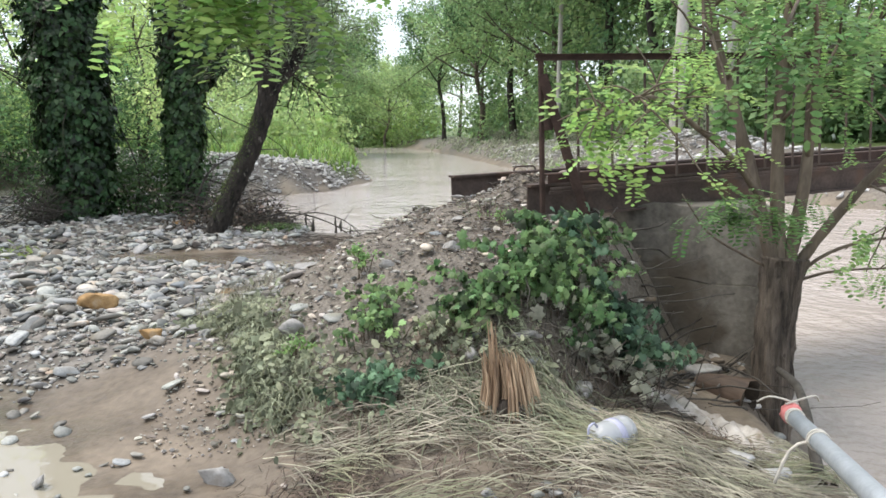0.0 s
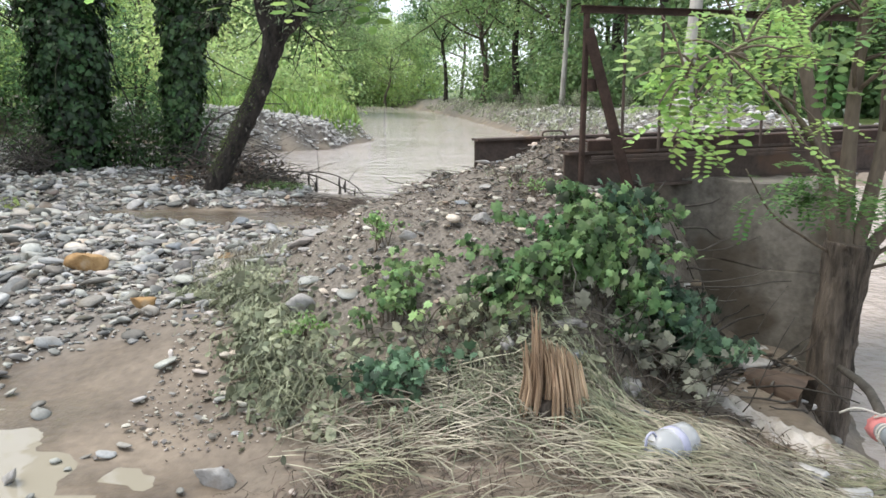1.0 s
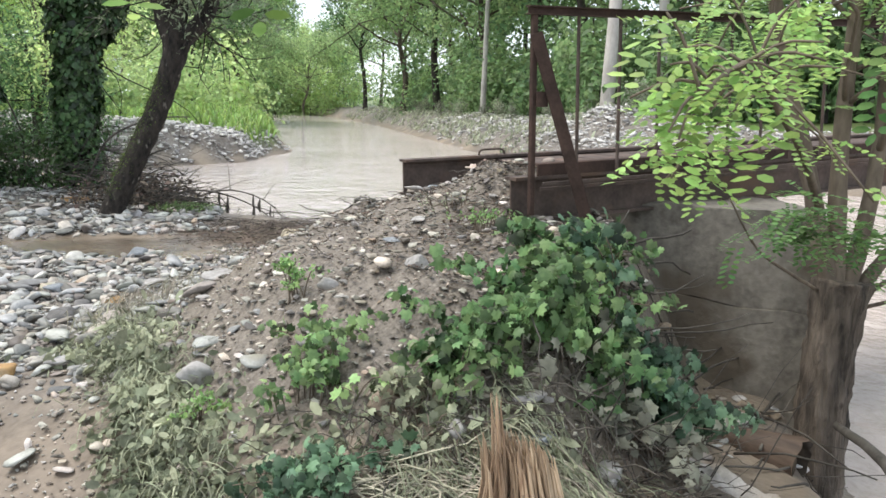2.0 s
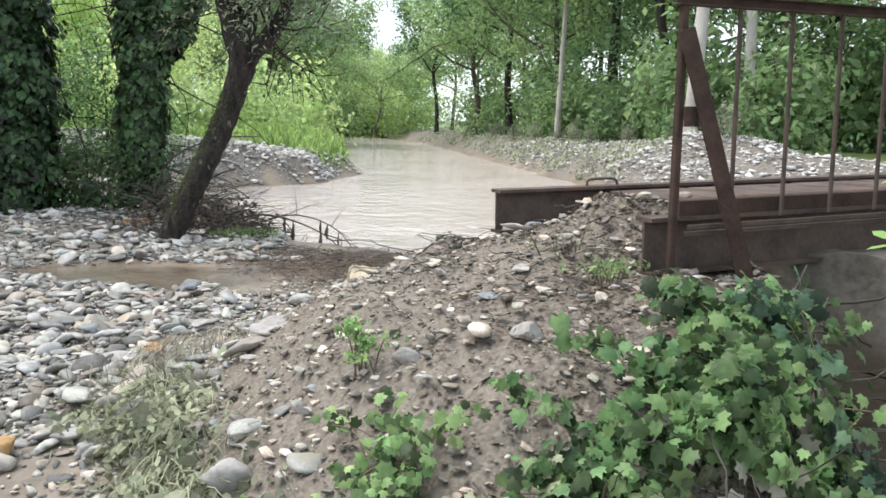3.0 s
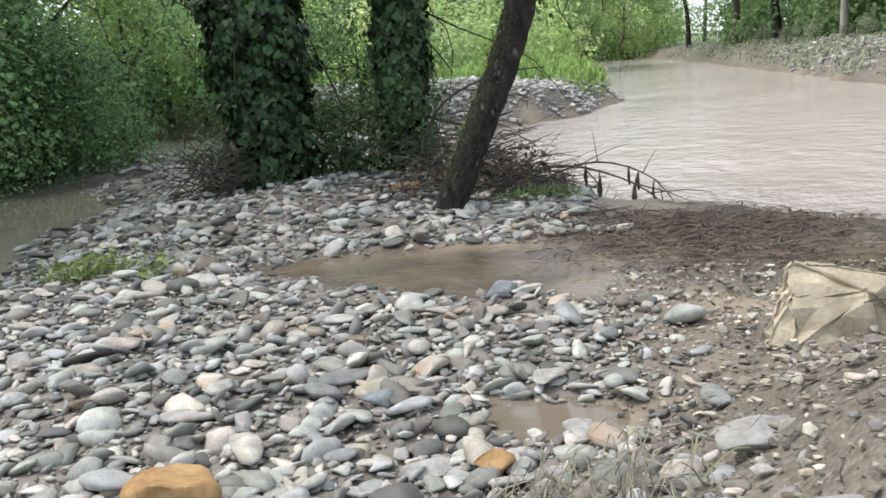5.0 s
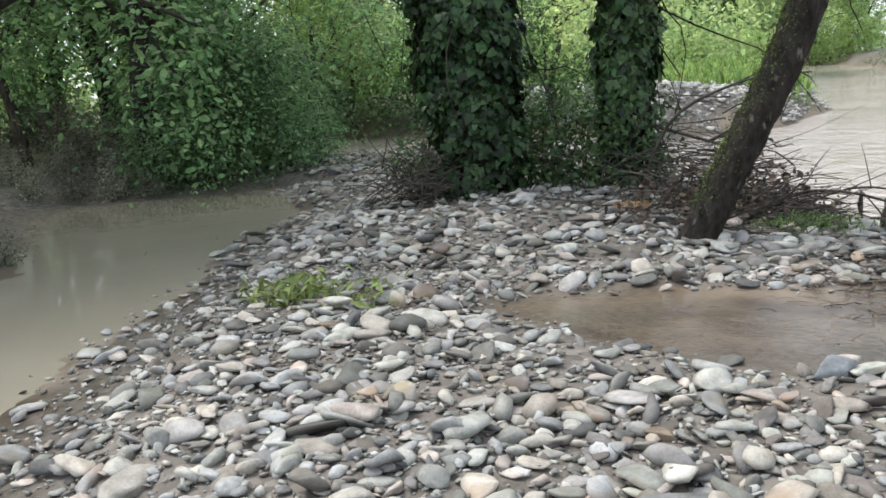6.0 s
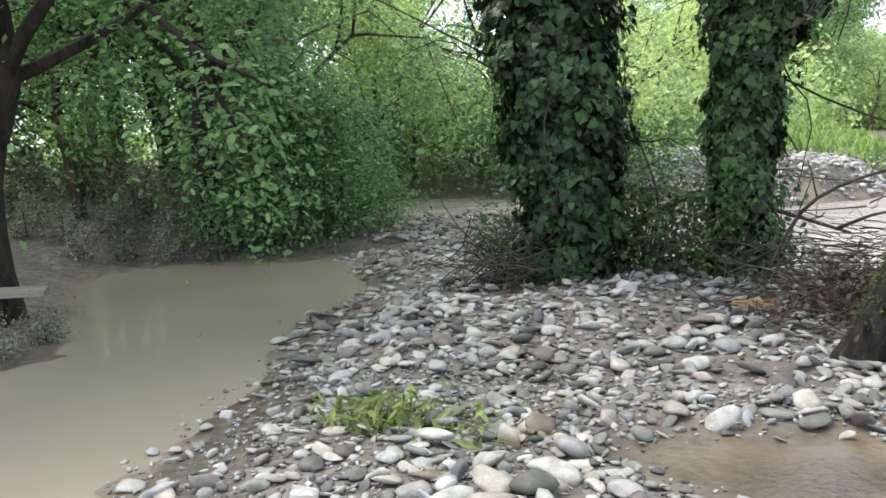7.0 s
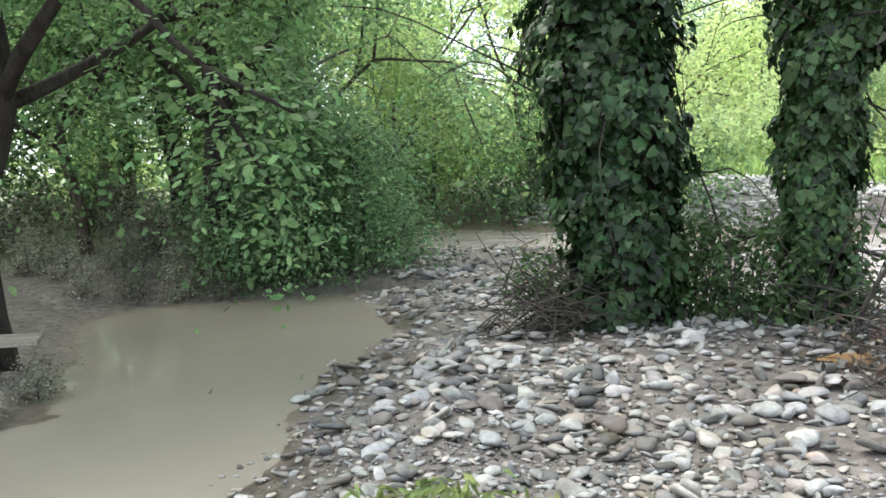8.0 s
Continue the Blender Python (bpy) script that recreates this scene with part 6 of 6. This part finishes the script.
def bridge():
    ob = holder("footbridge")
    ob.matrix_world = BRIDGE
    part("girder", girder_bm(11.5, 0.25, 0.11), M_RUST, ob, "rusted steel I-beam")
    g2 = part("girder", girder_bm(12.4, 0.25, 0.11), M_RUST, ob, "rusted steel I-beam")
    g2.location = (0.05 - 0.0, 1.42, 0.0)
    for i in range(14):
        bm = bmesh.new()
        box(bm, (0.07, 1.42, 0.06), (1.6 + i * 0.75, 0.71, -0.092), None, 0.004)
        part("cross_beam", bm, M_RUST, ob)
    for i in range(-2, 34):
        bm = bmesh.new()
        box(bm, (0.27, 1.30, 0.03), (1.5 + i * 0.29, 0.71, -0.045), Matrix.Rotation(radians(((i * 7) % 5 - 2) * 0.6), 4, "Z"), 0.004)
        part("deck_plate", bm, M_RUST, ob)
    bm = bmesh.new()
    box(bm, (9.3, 0.014, 0.07), (4.8, -0.04, 0.032), None, 0.003)
    box(bm, (9.3, 0.07, 0.012), (4.8, -0.005, 0.062), None, 0.003)
    part("edge_plate", bm, M_BRACE, ob, "dark rusted angle along the deck edge")
    rail = attach(new("railing"), ob)
    rail.location = (0.0, -0.13, 0.0)
    def bar(name, a, b, w, d, mat=M_RUST, label=""):
        bm = bmesh.new()
        a, b = Vector(a), Vector(b)
        box(bm, (w, d, (b - a).length), (0, 0, 0), None, min(w, d) * 0.15)
        o = part(name, bm, mat, rail, label)
        o.matrix_local = Matrix.Translation((a + b) / 2) @ (b - a).to_track_quat("Z", "X").to_matrix().to_4x4()
        return o
    bm = girder_bm(9.0, 0.045, 0.05, 0.006, 0.006)
    o = part("top_rail", bm, M_BRACE, rail, "dark angle-iron handrail")
    o.location = (0.02, 0, 0.90)
    bar("post", (0.06, 0.02, -0.2), (0.06, 0, 0.86), 0.032, 0.032, M_BRACE, "rusted corner post")
    bar("brace", (0.055, -0.025, 0.76), (0.39, -0.16, -0.48), 0.068, 0.012, M_BRACE, "red-brown flat steel brace")
    bar("gusset", (0.06, -0.025, 0.42), (0.13, -0.03, 0.42), 0.08, 0.006, M_BRACE)
    for i in range(24):
        x = 0.06 + 0.29 * (i + 1)
        bar("baluster", (x, 0, -0.01), (x, 0, 0.86), 0.016, 0.016, M_RUST)
    for i in range(2):
        bar("lower_rail", (0.1, -0.03 + 0.02 * i, -0.03 - 0.03 * i), (9.0, -0.03 + 0.02 * i, -0.03 - 0.03 * i), 0.02, 0.01)
    hook = smooth_line([(0.62, 0, -0.005), (0.63, 0, 0.035), (0.72, 0, 0.04), (0.82, 0, 0.035), (0.84, 0, -0.005)], 12)
    part_np("lifting_loop", *tube(hook, np.full(12, 0.008), 6), M_RUST, g2)
    tagged(ob, "rusted steel footbridge with a thin railing over the river", "bridge")


bridge()


def abutment():
    """The concrete end block, poured in three lifts with ragged joints."""
    ob = tagged(new("abutment"), "stained grey concrete bridge abutment", "abutment", kind="structure")
    foot = [(1.22, 7.35), (1.70, 7.14), (2.28, 6.58), (2.6, 7.9), (2.4, 9.0), (0.9, 8.9)]
    levels = [(-0.9, 0.0), (0.0, 0.56), (0.564, 1.115)]
    for k, (z0, z1) in enumerate(levels):
        bm = bmesh.new()
        out = 0.03 - 0.02 * k
        cx, cy = 1.95, 7.9
        pts = []
        for (x0, y0), (x1, y1) in zip(foot, foot[1:] + foot[:1]):
            for i in range(10):
                u = i / 10
                x, y = x0 + (x1 - x0) * u, y0 + (y1 - y0) * u
                d = math.hypot(x - cx, y - cy)
                pts.append((x + (x - cx) / d * out, y + (y - cy) / d * out))
        rows = []
        for j in range(7):
            z = z0 + (z1 - z0) * j / 6
            row = []
            for i, (x, y) in enumerate(pts):
                e = 0.0015 * math.sin(i * 1.7 + j * 2.3 + k)
                rag = 0.012 * math.sin(i * 0.9 + (k + j // 6) * 2) if j in (0, 6) else 0
                row.append(bm.verts.new((x + e, y + e, z + rag)))
            rows.append(row)
        n = len(pts)
        for a, b in zip(rows, rows[1:]):
            for i in range(n):
                bm.faces.new((a[i], a[(i + 1) % n], b[(i + 1) % n], b[i]))
        bm.faces.new(rows[-1])
        bm.faces.new(rows[0][::-1])
        part("concrete_lift", bm, M_CONCRETE, ob)
    return ob


abutment()

# ---- loose things by the mound ----


def stump():
    rng = np.random.default_rng(141)
    ob = holder("splintered_stump", (0.31, 4.93, float(height(0.31, 4.93))))
    bm_v = []
    for i in range(230):
        a, r = rng.uniform(0, 6.28), 0.16 * math.sqrt(rng.uniform(0.02, 1))
        x, y = r * math.cos(a), r * math.sin(a) * 0.6
        h = (0.30 - 0.5 * max(0, x - 0.03)) * rng.uniform(0.72, 1.05)
        if -0.12 < x < -0.05 and i % 4 == 0:
            h = rng.uniform(0.36, 0.47)
        w = rng.uniform(0.0025, 0.0075)
        tx = x * 0.82 - 0.02
        bm_v.append(tube([(x * 1.1, y, -0.05), (x * 0.85 - 0.008, y, h * 0.5), (tx, y * 0.8, h * 0.85), (tx - 0.02 * rng.uniform(), y * 0.8, h)], [w * 1.2, w, w * 0.7, w * 0.15], 5, 0.15, rng))
    for v, f in bm_v:
        part_np("splinter", v, f, M_WOOD, ob, smooth=False)
    part_np("bark", *tube([(0.02, 0.04, -0.08), (0.0, 0.04, 0.0), (-0.01, 0.04, 0.04), (-0.02, 0.04, 0.07)], [0.15, 0.14, 0.12, 0.09], 14, 0.08, rng), M_BARK2, ob)
    tagged(ob, "freshly splintered orange tree stump in flattened grass", "stump")


stump()


def jug():
    """A five-litre water jug lying on its side, its neck towards the path."""
    ob = holder("plastic_jug")
    prof = [(0.0, 0.004), (0.0, 0.07), (0.008, 0.08), (0.05, 0.083), (0.06, 0.079), (0.07, 0.083), (0.12, 0.083), (0.13, 0.079), (0.14, 0.083), (0.18, 0.083), (0.205, 0.075), (0.235, 0.045), (0.245, 0.026), (0.262, 0.024)]
    part_np("bottle", *tube([(0, -x, 0) for x, _ in prof], [r for _, r in prof], 20), M_JUG, ob)
    part_np("cap", *tube([(0, -0.255, 0), (0, -0.258, 0), (0, -0.285, 0), (0, -0.288, 0)], [0.02, 0.028, 0.028, 0.02], 16), M_LID, ob, "lilac screw cap")
    part_np("label_band", *tube([(0, -0.075, 0), (0, -0.076, 0), (0, -0.117, 0), (0, -0.118, 0)], [0.08, 0.0845, 0.0845, 0.08], 20), M_LID, ob, "faded paper band")
    hd = smooth_line([(0, -0.2, 0.07), (0, -0.225, 0.10), (0, -0.26, 0.085), (0, -0.262, 0.03)], 8)
    part_np("handle", *tube(hd, np.full(8, 0.006), 6), M_LID, ob)
    ob.matrix_world = pose(0.87, 4.82, float(height(0.87, 4.76)) + 0.072, 4, 0, -55)
    tagged(ob, "milky plastic water jug with a lilac cap", "bottle")


jug()


def sack():
    """A muddy plastic sack draped over the bank edge."""
    line = smooth_line([(1.12, 5.92), (1.38, 5.82), (1.58, 5.5), (1.72, 5.1), (1.84, 4.72)], 46)
    v, w = [], 15
    for i, (x, y) in enumerate(line):
        d = line[min(i + 1, 45)] - line[max(i - 1, 0)]
        nx, ny = -d[1] / np.hypot(*d), d[0] / np.hypot(*d)
        half = 0.10 + 0.06 * math.sin(i * 0.35) ** 2
        for j in range(w):
            u = (j / (w - 1) - 0.5) * 2
            px, py = x + nx * u * half, y + ny * u * half
            z = float(height(px, py)) + 0.055 * (1 - u ** 4) * (0.6 + 0.4 * math.sin(i * 0.8 + j)) + 0.016 * math.sin(i * 1.9 + j * 1.3) * math.sin(i * 0.37) + 0.008 * math.sin(j * 2.9 - i * 0.9) - 0.01
            v.append((px, py, z))
    i, j = np.meshgrid(np.arange(45), np.arange(w - 1), indexing="ij")
    f = np.stack([i * w + j, i * w + j + 1, (i + 1) * w + j + 1, (i + 1) * w + j], -1).reshape(-1, 4)
    ob = part_np("sack", np.array(v), f, M_SACK)
    s = ob.modifiers.new("thickness", "SOLIDIFY")
    s.thickness, s.offset = 0.006, 1
    tagged(ob, "muddy pale woven sack draped along the bank edge", "sack")


sack()


def tins():
    for k, (x, y, a) in enumerate(((1.60, 4.78, 35), (1.47, 4.92, -20))):
        ob = holder("tin_can")
        part_np("body", *tube([(0, -0.07, 0), (0, -0.069, 0), (0, 0.0, 0), (0, 0.06, 0.002), (0, 0.066, 0)], [0.030, 0.042, 0.041, 0.042, 0.036], 18), M_TIN, ob)
        # the can is closed; a dark disc paints the shade of its open end
        part_np("shade_disc", *tube([(0, 0.058, 0), (0, 0.0675, 0)], [0.034, 0.034], 18), M_INSIDE_SHADE, ob, "dark open end")
        ob.matrix_world = pose(x, y, float(height(x, y)) + 0.035, 0, 0, a - 120)
        tagged(ob, "dented pale tin can lying in flattened grass", "can", "tin cans")


tins()


def hollow_log():
    rng = np.random.default_rng(151)
    ob = holder("hollow_log", (1.84, 6.1, float(height(1.75, 6.1)) + 0.0))
    ob.scale = (0.8, 0.85, 0.85)
    ob.rotation_euler = (0, radians(6), radians(-48))
    a = np.linspace(0, 6.28, 18, endpoint=False)
    rings = []
    for x, r in ((-0.3, 0.07), (-0.08, 0.12), (0.12, 0.135), (0.17, 0.135), (0.165, 0.112), (0.05, 0.10), (-0.1, 0.02)):
        rings.append(np.stack([np.full(18, x) + rng.normal(0, 0.012, 18), r * np.cos(a) * (1 + rng.normal(0, 0.07, 18)), r * np.sin(a) * (1 + rng.normal(0, 0.07, 18))], -1))
    v = np.concatenate(rings)
    i, j = np.meshgrid(np.arange(6), np.arange(18), indexing="ij")
    f = np.stack([i * 18 + j, i * 18 + (j + 1) % 18, (i + 1) * 18 + (j + 1) % 18, (i + 1) * 18 + j], -1).reshape(-1, 4)
    part_np("shell", v[:72], f[:54], M_LOG, ob)
    part_np("hollow", v[54:], f[:54][:54], M_INSIDE_SHADE, ob, "dark inside, shade put in the colour")
    tagged(ob, "wet reddish hollow log at the foot of the tree", "log")


hollow_log()


def pole():
    a, b = np.array([1.64, 4.74, 0.31]), np.array([1.07, 2.7, 0.70])
    ob = holder("metal_pole", tuple(a))
    d = b - a
    part_np("pipe", *tube([d * u for u in np.linspace(0, 1, 8)], np.full(8, 0.036), 18), M_PIPE, ob)
    wrap = [d * 0.022 * k + np.array([0, 0, 0.0]) for k in range(-1, 3)]
    part_np("cloth_wrap", *tube(wrap, [0.025, 0.048, 0.052, 0.042], 16, 0.08), M_PINK, ob, "faded pink cloth tied round the end")
    for k, u in enumerate((0.075, 0.09, 0.36, 0.38)):
        c = d * u
        n = d / np.linalg.norm(d)
        x = np.cross(n, (0, 0, 1))
        x /= np.linalg.norm(x)
        y = np.cross(n, x)
        ring = [c + (x * math.cos(q) + y * math.sin(q)) * 0.04 + n * 0.012 * math.sin(q + k) for q in np.linspace(0, 6.6, 16)]
        part_np("rope", *tube(ring, np.full(16, 0.0045), 6), M_ROPE, ob, "frayed pale rope")
    for s in (-1, 1):
        end = smooth_line([d * 0.02 + (0.03 * s, 0, 0.05), d * 0.0 + (-0.1 * s, -0.02, 0.09), (-0.15 * s, 0.03, 0.05)], 8)
        part_np("rope", *tube(end, np.full(8, 0.005), 6), M_ROPE, ob, "frayed pale rope end")
    tail = smooth_line([d * 0.37 + (0.05, 0, 0), d * 0.36 + (-0.08, 0.03, -0.04), d * 0.36 + (-0.14, 0.05, -0.2)], 8)
    part_np("rope", *tube(tail, np.full(8, 0.007), 6), M_ROPE, ob, "frayed pale rope end")
    tagged(ob, "grey metal pole tied with rope beside the bank", "pole")
    # out-of-view stake, added only to hold up the pole's near end
    for (x, y, z) in ((1.10, 2.75, 0.65),):
        g = float(height(x, y))
        st = part_np("wooden_stake", *tube([(x, y, g - 0.15), (x, y, (g + z) / 2), (x, y, z)], [0.03, 0.03, 0.028], 8, 0.08), M_BARK2)
        tagged(st, "unseen rough wooden stake added under the metal pole", "stake", "pole stakes")
    stick = part_np("leaning_stick", *tube(smooth_line([(2.12, 6.05, 0.15), (1.98, 5.4, 0.2), (1.8, 4.75, 0.0)], 8), np.linspace(0.02, 0.03, 8), 7, 0.06), M_TWIG)
    tagged(stick, "bare grey stick leaning by the tree", "branch")


pole()


def bench():
    """A rough plank table among the flooded trees."""
    x0, y0 = -10.95, 13.05
    ob = holder("plank_bench", (x0, y0, float(height(x0, y0))))
    for k in range(2):
        bm = bmesh.new()
        box(bm, (1.9, 0.2, 0.05), (-0.75, -0.12 + 0.22 * k, 0.40), Matrix.Rotation(radians(2), 4, "Y"), 0.006)
        part("plank", bm, M_PLANK, ob)
    for k in range(2):
        bm = bmesh.new()
        box(bm, (0.12, 0.3, 0.5), (-0.25 - 1.1 * k, 0, 0.13), None, 0.01)
        part("leg", bm, M_BARK, ob)
    ob.rotation_euler = (0, 0, radians(46))
    tagged(ob, "rough weathered plank bench among the flooded trees", "bench")


bench()

def mound_odds():
    pts = smooth_line([(0.30, 8.42), (0.55, 8.15), (0.80, 7.95), (1.05, 7.72)], 10)
    p = np.stack([pts[:, 0], pts[:, 1], height(pts[:, 0], pts[:, 1]) + 0.03], -1)
    tagged(part_np("driftwood_stick", *tube(p, np.linspace(0.016, 0.022, 10), 8, 0.06), M_PLANK), "pale weathered stick lying on the mound", "stick")
    for k in range(7):
        a = 2.6 + 0.12 * k
        q = smooth_line([(0.62 - 0.04 * k, 8.35, float(height(0.5, 8.3)) + 0.05 + 0.012 * k), (0.3 - 0.04 * k, 8.5 - 0.05 * k, float(height(0.3, 8.5)) + 0.07), (-0.1 - 0.05 * k, 8.75 - 0.1 * k, float(height(-0.1, 8.7)) + 0.05)], 10)
        q[:, 2] = np.maximum(q[:, 2], height(q[:, 0], q[:, 1]) + 0.01)
        tagged(part_np("flood_stick", *tube(q, np.linspace(0.008, 0.004, 10), 6, 0.06), M_TWIG), "long dark flood stick caught at the girder end", "stick", "girder sticks")
    yl = part_np("yellow_leaf", PALM[0] * 0.06, PALM[1], M_YELLOW)
    yl.matrix_world = pose(0.78, 8.05, float(height(0.78, 8.05)) + 0.02, 50, 5, 20)
    tagged(yl, "single yellow fallen leaf on the mound", "leaf")
    rng = np.random.default_rng(161)
    n = 280
    x, y = rng.normal(-1.6, 0.2, n), rng.normal(7.9, 0.16, n)
    tagged(part_np("dead_grass", *blades(rng, x, y, rng.normal(2.2, 0.8, n), rng.uniform(0.1, 0.32, n), rng.uniform(0.003, 0.007, n), rng.uniform(0.01, 0.16, n)), M_STRAW), "matted dead grass at the mound foot", "grass", kind="stuff")
    n = 500
    x, y = rng.normal(-2.55, 0.2, n), rng.normal(14.5, 0.18, n)
    tagged(part_np("moss", *blades(rng, x, y, rng.uniform(0, 6.28, n), rng.uniform(0.05, 0.14, n), rng.uniform(0.006, 0.014, n), rng.uniform(0.02, 0.10, n)), L_UNDER), "green moss and grass at the willow foot", "moss", kind="stuff")
    n = 1500
    at = np.stack([rng.normal(-3.3, 0.45, n), rng.normal(15.3, 0.4, n), np.zeros(n)], -1)
    at[:, 2] = height(at[:, 0], at[:, 1]) + np.abs(rng.normal(0, 0.2, n))
    tagged(part_np("flood_litter", *stamp(LEAF[0], LEAF[1], at, frames_to(rng.normal(0, 1, (n, 3)) + (0, 0, 0.4), rng), 0.07 * np.exp(rng.normal(0, 0.3, n))), M_LITTER), "dark rotten leaves caught in the brushwood", "litter", kind="stuff")


mound_odds()

# ---- single cobbles, nearest to the path ----


def cobbles():
    meshes = [np_mesh("cobble", v, f, M_COBBLE) for v, f in STONES]
    x, y = RNG.uniform(-5.6, -1.3, 900), RNG.uniform(7.2, 11.0, 900)
    keep = RNG.uniform(0, 1, 900) < gravel_zone(x, y)
    x, y = x[keep][:280], y[keep][:280]
    for k in range(len(x)):
        s = float(np.clip(0.115 * np.exp(RNG.normal(0, 0.36)), 0.07, 0.26))
        ob = new("cobble", meshes[k % len(meshes)])
        ob.matrix_world = pose(x[k], y[k], float(height(x[k], y[k])) + s * 0.16, RNG.normal(0, 14), RNG.normal(0, 10), RNG.uniform(0, 360)) @ Matrix.Diagonal((s, s, s * 0.95, 1))
        ob.parent = GROUND


cobbles()
